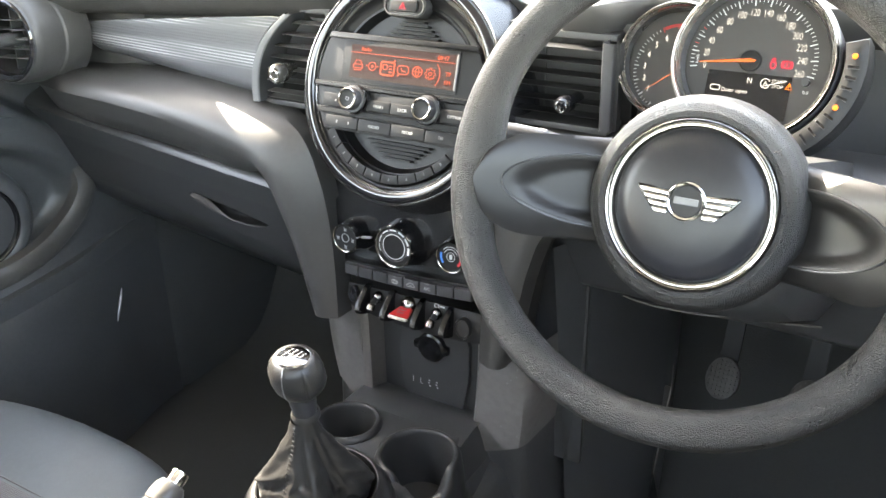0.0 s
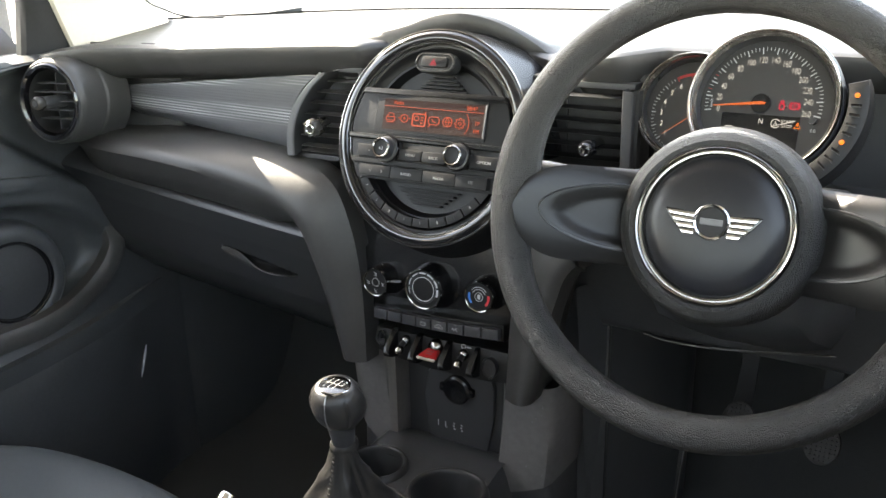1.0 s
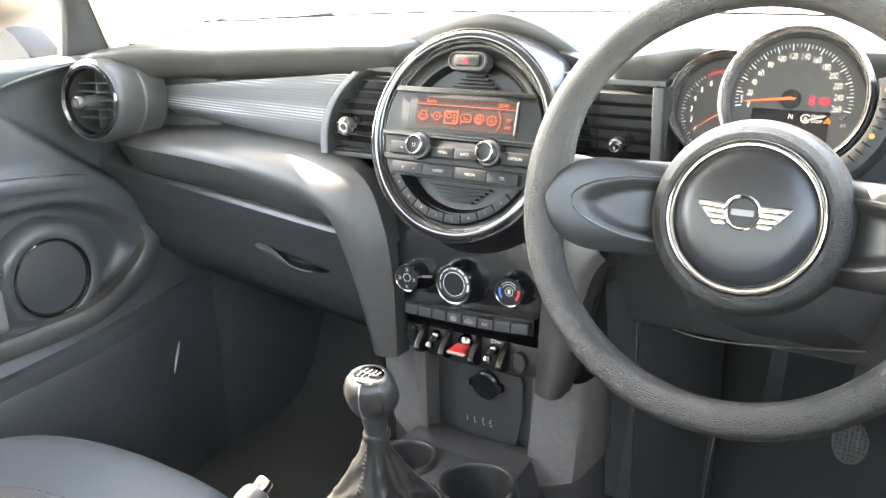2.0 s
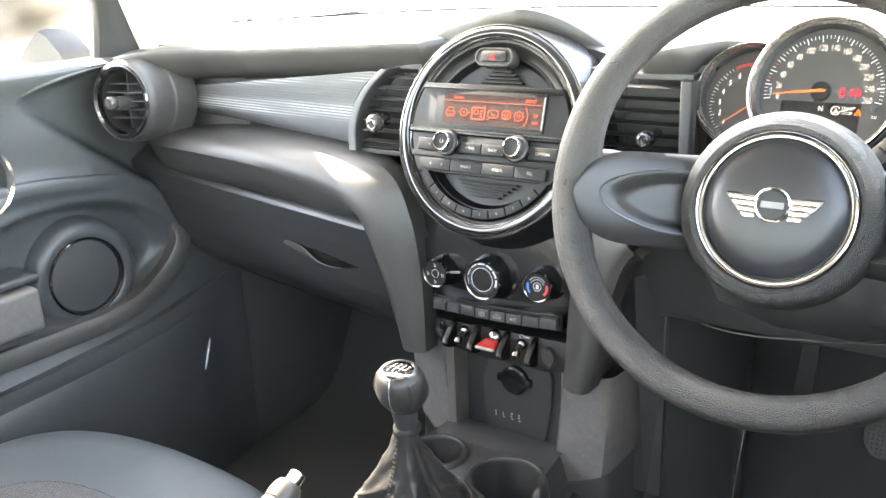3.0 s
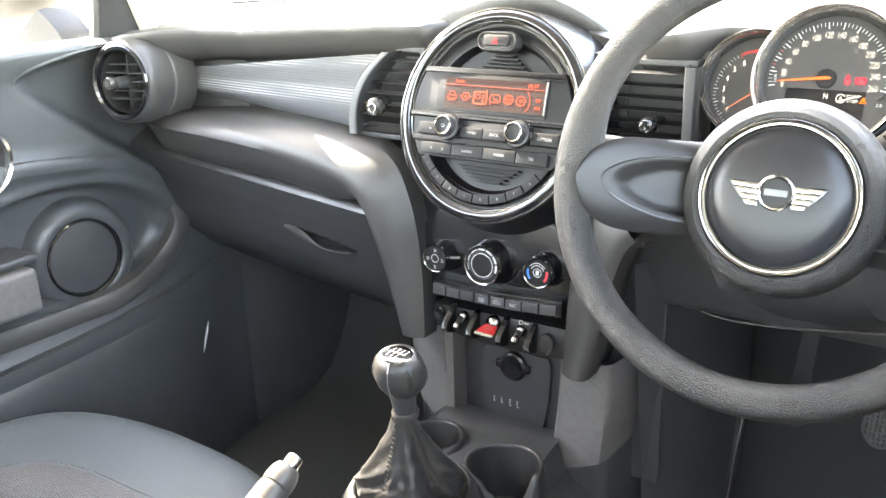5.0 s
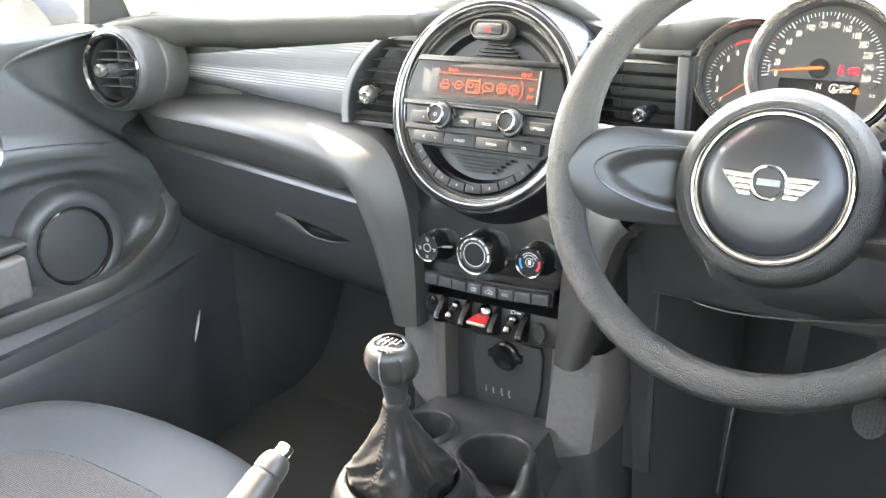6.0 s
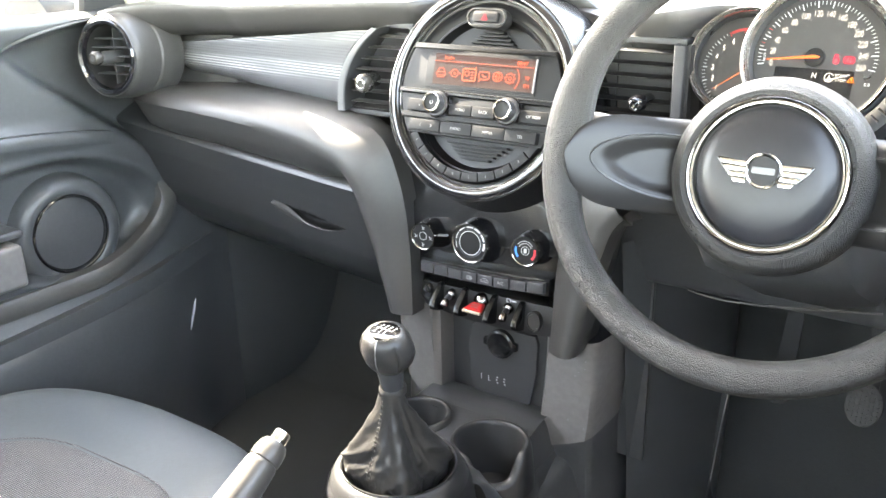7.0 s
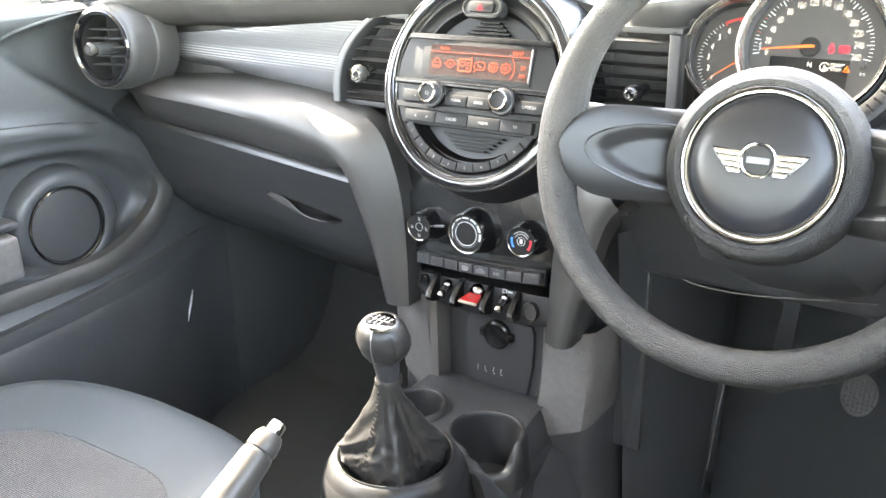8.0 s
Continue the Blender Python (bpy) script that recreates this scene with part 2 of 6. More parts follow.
def thick(bm, d):
    """Gives a sheet thickness d on its back."""
    bmesh.ops.recalc_face_normals(bm, faces=bm.faces)
    bmesh.ops.solidify(bm, geom=bm.faces[:], thickness=d)
    return bm


def lathe(profile, n=64, a0=0.0, a1=360.0):
    """Turns a profile of (radius, height) round z."""
    full = abs(a1 - a0) >= 359.9
    rows = []
    for i in range(n if full else n + 1):
        a = radians(a0 + (a1 - a0) * i / n)
        rows.append([(r * math.cos(a), r * math.sin(a), h) for r, h in profile])
    return sheet(rows, close_v=full)


def ring(r, w, h0, h1, n=96, bev=0.0008):
    """A flat ring of mean radius r and width w, from height h0 to h1."""
    a, b = r - w / 2, r + w / 2
    return lathe([(a, h0), (a, h1 - bev), (a + bev, h1), (b - bev, h1), (b, h1 - bev), (b, h0), (a, h0)], n)


def disc(r, h0, h1, n=48, bev=0.0008, inner=0.0):
    return lathe([(0.00001, h1), (r - bev, h1), (r, h1 - bev), (r, h0), (0.00001, h0)], n)


def tube(path, r, n=10, caps=True):
    """A round rod along a path; r a number or one for each point."""
    pts = [Vector(p) for p in path]
    rows = []
    up = Vector((0.12, 0.3, 1)).normalized()
    for i, p in enumerate(pts):
        d = (pts[min(i + 1, len(pts) - 1)] - pts[max(i - 1, 0)]).normalized()
        a = d.cross(up).normalized()
        b = a.cross(d).normalized()
        rr = r[i] if isinstance(r, (list, tuple)) else r
        rows.append([tuple(p + rr * (math.cos(t) * a + math.sin(t) * b)) for t in np.linspace(0, 2 * math.pi, n, endpoint=False)])
    return sheet(rows, close_u=True, caps=caps)


def box(x0, x1, y0, y1, z0, z1, bev=0.002, seg=2):
    bm = bmesh.new()
    bmesh.ops.create_cube(bm, size=1)
    bmesh.ops.transform(bm, matrix=Matrix.Translation(((x0 + x1) / 2, (y0 + y1) / 2, (z0 + z1) / 2)) @ Matrix.Diagonal((abs(x1 - x0), abs(y1 - y0), abs(z1 - z0), 1)), verts=bm.verts)
    if bev:
        bmesh.ops.bevel(bm, geom=bm.edges[:], offset=bev, segments=seg, affect="EDGES", profile=0.6)
    return bm


def plate(outline, h0, h1, bev=0.0):
    """A flat piece: an outline of (u, v), from height h0 to h1, its upper edge bevelled."""
    bm = bmesh.new()
    lo = [bm.verts.new((u, v, h0)) for u, v in outline]
    bm.faces.new(lo)
    ext = bmesh.ops.extrude_face_region(bm, geom=bm.faces[:])
    top = [g for g in ext["geom"] if isinstance(g, bmesh.types.BMVert)]
    bmesh.ops.translate(bm, verts=top, vec=(0, 0, h1 - h0))
    if bev:
        edges = [e for e in bm.edges if e.verts[0] in top and e.verts[1] in top]
        bmesh.ops.bevel(bm, geom=edges, offset=bev, segments=2, affect="EDGES", profile=0.6)
    return bm


def rrect(u0, u1, v0, v1, r, n=5):
    """The outline of a rectangle with round corners."""
    out = []
    for cu, cv, a in ((u1 - r, v1 - r, 0), (u0 + r, v1 - r, 90), (u0 + r, v0 + r, 180), (u1 - r, v0 + r, 270)):
        for k in range(n + 1):
            t = radians(a + 90 * k / n)
            out.append((cu + r * math.cos(t), cv + r * math.sin(t)))
    return out


def arc(cu, cv, r, a0, a1, n=24):
    return [(cu + r * math.cos(radians(a)), cv + r * math.sin(radians(a))) for a in np.linspace(a0, a1, n)]


def merge(*bms):
    out = bmesh.new()
    for b in bms:
        me = bpy.data.meshes.new("tmp")
        b.to_mesh(me)
        out.from_mesh(me)
        b.free()
        bpy.data.meshes.remove(me)
    return out




def words(text, size, matrix, material, parent, name="lettering", depth=0.0002, squeeze=1.0, thin=0.0):
    """Raised letters centred on matrix, in its plane."""
    cu = bpy.data.curves.new("words", "FONT")
    cu.body, cu.size, cu.extrude, cu.align_x, cu.align_y = text, size, depth, "CENTER", "CENTER"
    cu.offset = -thin
    tmp = new("words", cu)
    bpy.context.view_layer.update()
    me = bpy.data.meshes.new_from_object(tmp.evaluated_get(bpy.context.evaluated_depsgraph_get()))
    bpy.data.objects.remove(tmp)
    bm = bmesh.new()
    bm.from_mesh(me)
    bpy.data.meshes.remove(me)
    bmesh.ops.transform(bm, matrix=matrix @ Matrix.Diagonal((squeeze, 1, 1, 1)), verts=bm.verts)
    return part(name, bm, material, parent)


def stroke(pts, w, h0, h1, closed=False):
    """A flat line of width w along pts (u, v)."""
    p = [Vector((a, b, 0)) for a, b in pts]
    n = len(p)
    rows = []
    for i in range(n):
        a = p[(i - 1) % n] if closed or i > 0 else p[i]
        b = p[(i + 1) % n] if closed or i < n - 1 else p[i]
        d = (b - a).normalized()
        s = Vector((-d.y, d.x, 0)) * w / 2
        rows.append([(*(p[i] + s).xy, h0), (*(p[i] + s).xy, h1), (*(p[i] - s).xy, h1), (*(p[i] - s).xy, h0)])
    return sheet(rows, close_u=True, close_v=closed, caps=not closed)


# ---------------------------------------------------------------- the cabin's shell
FLOOR, BELT, SIDE = 0.06, 0.868, 0.70

structure("ground", sheet([[(x, y, -0.30) for x in np.linspace(-400, 400, 9)] for y in np.linspace(-400, 400, 9)]), ASPHALT, "pale grey asphalt car park ground", "ground")
structure("floor", box(-0.80, 0.80, -1.2, 1.45, FLOOR - 0.03, FLOOR, 0), CARPET, "black carpeted footwell floor of the car", "floor")
structure("bulkhead", sheet([[(x, y, z) for x in (-0.80, 0.80)] for y, z in curve([(1.10, FLOOR - 0.01), (1.26, 0.10), (1.36, 0.30), (1.42, 0.60), (1.44, 0.88)], 14)]), CARPET, "black carpeted bulkhead behind the pedals", "bulkhead")


def screen_base(x):
    """Where the windscreen meets the dashboard."""
    return 1.42 - 0.32 * (abs(x) / 0.65) ** 3.2


# roof, rear and pillars
roof_rows = [[(x, y, 1.335 - 0.05 * (x / 0.6) ** 2 - 0.05 * max(0, (y - 0.1)) ** 2) for x in np.linspace(-0.59, 0.59, 9)] for y in np.linspace(-1.3, 0.785, 9)]
structure("ceiling", thick(sheet(roof_rows), 0.03), CREAM, "pale cloth headliner of the car roof", "headliner")
structure("wall_rear", thick(sheet([[(x, -1.1 - 0.1 * k, z) for x in (-0.78, 0.78)] for k, z in ((0, FLOOR), (0.2, 0.9))]), 0.03), CARPET, "dark trim below the rear window", "trim")
for s, nm in ((-1, "left"), (1, "right")):
    rows = []
    for z, yr, yf in ((0.860, 0.885, 1.125), (0.90, 0.862, 1.085), (0.95, 0.834, 1.03), (1.03, 0.788, 0.891), (1.12, 0.738, 0.80), (1.21, 0.688, 0.735), (1.29, 0.645, 0.69)):
        x = 0.702 - 0.30 * (z - 0.87)
        w = yf - yr
        rows.append([(s * (x + 0.030), yr - 0.01, z), (s * (x - 0.004), yr, z), (s * (x - 0.020), yr + 0.25 * w, z), (s * (x - 0.028), yr + 0.55 * w, z), (s * (x - 0.024), yr + 0.85 * w, z), (s * (x - 0.006), yf, z), (s * (x + 0.030), yf + 0.01, z)])
    structure("pillar_" + nm, sheet(rows, close_u=True, caps=True), CREAM, "cream cloth windscreen pillar trim", "pillar")
    rows = []
    for z, y0, y1 in ((0.860, 0.793, 0.890), (0.90, 0.792, 0.866), (0.95, 0.790, 0.838), (1.03, 0.770, 0.792), (1.12, 0.722, 0.742), (1.21, 0.672, 0.692), (1.29, 0.628, 0.648)):
        x = 0.706 - 0.30 * (z - 0.87)
        rows.append([(s * x, y1 - 0.002, z), (s * (x - 0.002), (y0 + y1) / 2, z), (s * (x + 0.004), y0 + 0.004, z), (s * (x + 0.012), y0, z), (s * (x + 0.030), y0 + 0.004, z), (s * (x + 0.030), y1, z)])
    structure("door_seal_" + nm, sheet(rows, close_u=True, caps=True), BLACK, "matt black door frame beside the pillar", "door frame")
    structure("wall_rear_" + nm, box(s * 0.70, s * 0.76, -1.2, -0.35, FLOOR, BELT, 0.01), SOFT, "dark rear side trim of the car", "trim")
    structure("pillar_rear_" + nm, sheet([[(s * (0.72 - 0.14 * k), -0.35 - 0.05 * k + d, BELT + 0.43 * k) for d in (0, -0.1)] + [(s * (0.75 - 0.14 * k), -0.45 - 0.05 * k, BELT + 0.43 * k), (s * (0.75 - 0.14 * k), -0.35 - 0.05 * k, BELT + 0.43 * k)] for k in (0, 0.5, 1)], close_u=True, caps=True), CREAM, "cream cloth door pillar trim", "pillar")
    structure("roof_rail_" + nm, tube(curve([(s * 0.578, 0.68, 1.275), (s * 0.60, 0.0, 1.30), (s * 0.60, -0.6, 1.295), (s * 0.57, -1.25, 1.26)], 12), 0.035, 10), CREAM, "cream roof side rail", "roof rail")

for s, nm in ((-1, "left"), (1, "right")):
    rows = [[(s * 0.80, 1.0, z), (s * 0.706, 1.0, z), (s * 0.692, 1.04, z), (s * 0.690, 1.20, z), (s * 0.690, 1.44, z)] for z in (FLOOR - 0.01, 0.2, 0.35, 0.55, 0.895)]
    structure("wall_kick_" + nm, sheet(rows), CARPET, "dark kick panel at the side of the footwell", "kick panel")
# windscreen glass with its dark printed border
screen_rows = [[(x * (1 - 0.16 * k), screen_base(x) * (1 - k) + (0.785 - 0.04 * (x / 0.7) ** 2) * k, 0.905 * (1 - k) + (1.30 - 0.04 * (x / 0.7) ** 2) * k) for x in np.linspace(-0.70, 0.70, 21)] for k in np.linspace(0, 1, 9)]
glass = structure("window_1", sheet(screen_rows), GLASS, "clear curved windscreen", "windscreen")
glass.visible_shadow = False
border = [[(x * (1 - 0.16 * k), screen_base(x) * (1 - k) + (0.785 - 0.04 * (x / 0.7) ** 2) * k - 0.004, 0.907 * (1 - k) + (1.30 - 0.04 * (x / 0.7) ** 2) * k) for x in np.linspace(-0.70, 0.70, 41)] for k in (0, 0.005, 0.010)]
structure("trim_windscreen", sheet(border), DARK, "black printed border along the windscreen foot", "windscreen border")
structure("trim_windscreen_left", tube(curve([(-0.588, 1.105, 0.9095), (-0.616, 1.080, 0.9100), (-0.636, 1.050, 0.916), (-0.624, 1.00, 0.931), (-0.600, 0.95, 0.946), (-0.57, 0.89, 0.985)], 24), 0.0016, 8), DARK, "black edge strip of the windscreen beside the pillar", "windscreen border")
# bonnet and scuttle beyond the glass
structure("bonnet", sheet([[(x, y, 0.90 - 0.10 * (x / 0.7) ** 2 - 0.02 - 0.12 * ((y - 1.42) / 0.8) ** 2) for x in np.linspace(-0.75, 0.75, 15)] for y in np.linspace(1.52, 2.4, 10)]), PAINT, "silver painted car bonnet outside", "bonnet")
structure("wall_scuttle", sheet([[(x, y, z) for x, y, z in ((x, screen_base(x) + 0.004, 0.898), (x, screen_base(x) + 0.02, 0.86), (x, max(1.435, screen_base(x) + 0.03), 0.78))] for x in np.linspace(-0.70, 0.70, 25)]), CARPET, "dark inner face below the windscreen", "bulkhead")
structure("scuttle", sheet([[(x, screen_base(x) + d, 0.893 - d * 1.2) for x in np.linspace(-0.74, 0.74, 21)] for d in (0.0, 0.05, 0.09)]), DARK, "black plastic scuttle at the windscreen foot", "scuttle")

# ---------------------------------------------------------------- dashboard
LIP = [(-0.715, 0.835, 0.868), (-0.69, 0.800, 0.872), (-0.65, 0.795, 0.880), (-0.60, 0.812, 0.886), (-0.53, 0.846, 0.886), (-0.46, 0.860, 0.886), (-0.30, 0.855, 0.895), (-0.20, 0.851, 0.900), (-0.155, 0.855, 0.901), (-0.122, 0.860, 0.901), (-0.108, 0.89, 0.901), (-0.09, 0.92, 0.900), (0.0, 0.94, 0.900), (0.09, 0.935, 0.890), (0.13, 0.925, 0.882), (0.155, 0.900, 0.886), (0.178, 0.862, 0.896), (0.22, 0.860, 0.902), (0.26, 0.905, 0.906), (0.48, 0.910, 0.906), (0.53, 0.870, 0.896), (0.60, 0.83, 0.886), (0.69, 0.80, 0.872), (0.715, 0.835, 0.868)]
dash = thing("dashboard", "black soft plastic dashboard with grey ribbed trim panel", "dashboard", (0, 0.9, 0.5))
SECTION = [(0.062, -0.052), (0.040, -0.048), (0.026, -0.040), (0.014, -0.028), (0.005, -0.015), (0.0008, -0.006), (0.002, -0.0005), (0.008, 0.0025), (0.018, 0.0040), (0.045, 0.005), (0.10, 0.006)]
rows = []
for x in np.linspace(-0.715, 0.715, 181):
    y, z = table(x, LIP)
    yb = screen_base(x)
    r = [(x, y + a, z + b) for a, b in SECTION]
    r += [(x, (y + 0.10) * (1 - k) + yb * k, (z + 0.006) * (1 - k) + 0.906 * k) for k in (0.25, 0.5, 0.75, 1.0)]
    r += [(x, yb + 0.04, 0.900), (x, yb + 0.05, 0.78), (x, yb + 0.02, 0.60)]
    rows.append(r)
part("top_pad", sheet(rows), SOFT, dash, "black grained soft dashboard top")


def trim_y(x):
    return 0.852 + 0.10 * max(0.0, abs(x) - 0.2)


def trim_z(x):
    """Lower and upper edge of the trim panel."""
    top = 0.863 - 0.105 * max(0.0, abs(x) - 0.2)
    return 0.752 + 0.020 * min(1.0, max(0.0, abs(x) - 0.24) / 0.30), top


part("demist_slot", box(-0.532, -0.504, 0.868, 0.8725, 0.8885, 0.8912, 0.0008, 1), BLACK, dash, "small slot in the dashboard top", matrix=Matrix.Identity(4))
# ribbed trim panel: its inner edge an arc round the display, its far end rounded, its foot rolled under
def trim_roll(k):
    return 0.016 * max(0.0, (0.34 - k) / 0.34) ** 2 - 0.008 * k
rows = []
for k in np.linspace(0, 1, 22):
    r = []
    for j in np.linspace(0, 1, 40) ** 1.4:
        xr = -0.181 - 0.066 * (1 - k ** 2.6)
        x = -0.612 + (xr + 0.612) * j
        a, b = trim_z(x)
        e = min(1.0, (x + 0.612) / 0.020)
        half = 0.62 + 0.38 * math.sqrt(1 - (1 - e) ** 2)
        z = (a + b) / 2 + (b - a) * (k - 0.5) * half
        r.append((x, trim_y(x) + trim_roll(k) + 0.007 * (1 - e) ** 2, z))
    rows.append(r)
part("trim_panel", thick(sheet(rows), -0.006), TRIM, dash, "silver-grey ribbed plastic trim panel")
rows = [[(x, trim_y(x) + trim_roll(k), trim_z(x)[0] + (trim_z(x)[1] - trim_z(x)[0]) * k) for x in np.linspace(0.53, 0.70, 9)] for k in np.linspace(0, 1, 14)]
part("driver_trim_panel", thick(sheet(rows), -0.006), TRIM, dash, "silver-grey ribbed plastic trim panel")
# soft surround between the trim and the round vent
rows = [[(x, trim_y(x) + 0.012 + 0.05 * max(0.0, (x + 0.60) / 0.10) ** 2 - 0.010 * max(0.0, (-0.60 - x) / 0.06), z) for x in np.linspace(-0.69, -0.52, 18)] for z in np.linspace(0.735, 0.885, 6)]
part("vent_surround", sheet(rows), SOFT, dash, "black soft plastic round the trim's end")
# dark backing behind the trim and the vents
part("backing", sheet([[(x, y, z) for x in (-0.70, 0.70)] for y, z in ((0.93, 0.868), (0.93, 0.70), (0.90, 0.66))]), DARK, dash)

# passenger shelf that sweeps down into the centre pillar
OUTER = [(-0.640, 0.812, 0.744), (-0.575, 0.800, 0.743), (-0.45, 0.796, 0.738), (-0.33, 0.795, 0.727), (-0.245, 0.796, 0.708), (-0.196, 0.798, 0.674), (-0.175, 0.802, 0.625), (-0.162, 0.807, 0.575), (-0.152, 0.811, 0.525), (-0.143, 0.815, 0.480)]
INNER = [(-0.650, 0.880, 0.752), (-0.575, 0.884, 0.756), (-0.45, 0.872, 0.762), (-0.33, 0.862, 0.762), (-0.230, 0.848, 0.752), (-0.154, 0.832, 0.728), (-0.124, 0.829, 0.670), (-0.112, 0.828, 0.605), (-0.108, 0.826, 0.540), (-0.106, 0.822, 0.478)]
def sweep_shelf(side):
    a, b = curve(OUTER, 46), curve(INNER, 46)
    rows = []
    for i, (p, q) in enumerate(zip(a, b)):
        p, q = Vector(p), Vector(q)
        d = (q - p)
        t = (Vector(a[min(i + 1, 45)]) - Vector(a[max(i - 1, 0)])).normalized()
        n = t.cross(d).normalized()
        if n.y > 0:
            n = -n
        # below the level stretch the face rolls down to the glove box; beside the console it turns back
        w = max(0.0, min(1.0, (0.715 - p.z) / 0.05))
        tail = [Vector((0, 0.006, -0.014)), Vector((0, 0.014, -0.030)), Vector((0, 0.026, -0.050)), Vector((0, 0.046, -0.066))]
        back = [d * 0.03 - n * 0.016, d * 0.06 - n * 0.03, d * 0.12 + Vector((0, 0.03, 0)) - n * 0.012, d * 0.12 + Vector((0, 0.07, 0)) - n * 0.012]
        out = [p + d * 1.0 + Vector((0, 0.03, 0)), p + d * 0.97, p + d * 0.75 + n * 0.004, p + d * 0.45 + n * 0.007, p + d * 0.2 + n * 0.006, p + d * 0.07 + n * 0.002, p - d * 0.01 - n * 0.006]
        out += [p + tail[m] * (1 - w) + back[m] * w for m in range(4)]
        rows.append([(side * v.x, v.y, v.z) for v in out])
    return sheet(rows if side > 0 else rows[24:])
part("shelf", sweep_shelf(-1 * -1), SOFT, dash, "black soft plastic shelf sweeping down beside the console")
part("knee_pad", sweep_shelf(-1), SOFT, dash, "black soft plastic shelf sweeping down beside the console")

# glove box: a lid with a rounded upper ridge and a recessed pull
def pull_height(k):
    """Middle and half height of the pull's scoop, k along it."""
    return 0.588 - 0.020 * k - 0.006 * math.sin(math.pi * k), 0.0155 * math.sin(math.pi * k) ** (0.38 + 0.4 * k) * (1 - 0.30 * k) + 0.0004
def glove(x0, x1, z_of, n=220):
    steps = [(0.055, 0.030), (0.040, 0.020), (0.016, 0.010), (0.003, 0.003), (0.0, -0.003)]
    steps += [(float(np.interp(d, (0.003, 0.008, 0.016, 0.045, 0.085, 0.125), (0.0, 0.0024, 0.0062, 0.020, 0.036, 0.052))), -d) for d in np.linspace(0.005, 0.125, 62)]
    steps += [(0.075, -0.165), (0.12, -0.205), (0.20, -0.225), (0.36, -0.23)]
    rows = []
    for x in np.linspace(x0, x1, n):
        z = z_of(x)
        y = 0.826 + 0.05 * max(0, -x - 0.25) ** 1.5
        rows.append([(x, y + a, z + b) for a, b in steps])
    bm = sheet(rows)
    inside = []
    for f in bm.faces:
        c = f.calc_center_median()
        k = (c.x + 0.402) / 0.150
        if 0.02 < k < 0.98:
            mid, h = pull_height(k)
            if abs(c.z - mid) < h - 0.0016:
                inside.append(f)
    bmesh.ops.delete(bm, geom=inside, context="FACES")
    return bm
lid = part("glove_box_lid", glove(-0.735, -0.16, lambda x: 0.647 + 0.085 * max(0, -x - 0.21)), GLOVE, dash, "black hard plastic glove box lid")
def lid_y(x, z):
    """How far forward the lid's face stands at x, z."""
    d = 0.647 + 0.085 * max(0, -x - 0.21) - z
    return 0.826 + 0.05 * max(0, -x - 0.25) ** 1.5 + float(np.interp(d, (0.003, 0.016, 0.045, 0.085, 0.125, 0.165), (0.0, 0.0062, 0.020, 0.036, 0.052, 0.075)))
# scoop coloured darker for its shade; its lit lower face added as paler sheet
rows, lit_face = [], []
for k in np.linspace(0, 1, 40):
    x, (z, h) = -0.402 + 0.150 * k, pull_height(k)
    rows.append([(x, lid_y(x, z + h * q) - 0.0012 + 0.018 * (1 - q * q), z + h * q) for q in np.linspace(-1, 1, 13)])
    w = 0.10 + 0.80 / (1 + math.exp((k - 0.34) / 0.05))
    lit_face.append([(x, lid_y(x, z - h + 2 * h * w * q) - 0.0020 - 0.0022 * math.sin(math.pi * q) + 0.004 * w * q, z - h + 2 * h * w * q) for q in np.linspace(0, 1, 7)])
scoop = part("glove_box_pull", sheet(rows), MODULE, lid, "scooped black pull handle")
part("pull_lit_face", sheet(lit_face), RIM, scoop, "paler sheet for the lit lower face of the pull")

# driver's knee panel
rows = []
for x in np.linspace(0.16, 0.69, 24):
    rows.append([(x, 0.86 + a, z) for a, z in ((0.05, 0.775), (0.0, 0.765), (-0.012, 0.75), (-0.006, 0.72), (0.02, 0.66), (0.045, 0.605), (0.060, 0.572), (0.063, 0.563), (0.068, 0.556), (0.078, 0.552), (0.10, 0.552), (0.25, 0.56), (0.50, 0.58))])
part("knee_panel", sheet(rows), HARD, dash, "black hard plastic driver's knee panel")
part("closing_panel", box(0.10, 0.20, 0.935, 0.945, 0.28, 0.78, 0.002), HARD, dash)
part("closing_panel", box(0.20, 0.27, 0.935, 0.945, 0.572, 0.78, 0.002), HARD, dash)
# highlight along the panel's lower edge, added as a pale grey bead
part("panel_highlight", tube(curve([(0.250, 0.918, 0.560), (0.268, 0.919, 0.5565), (0.30, 0.919, 0.5555), (0.36, 0.916, 0.5625), (0.47, 0.908, 0.583)], 24), 0.0012, 8), GREY, dash, "pale bead for the highlight on the knee panel edge")

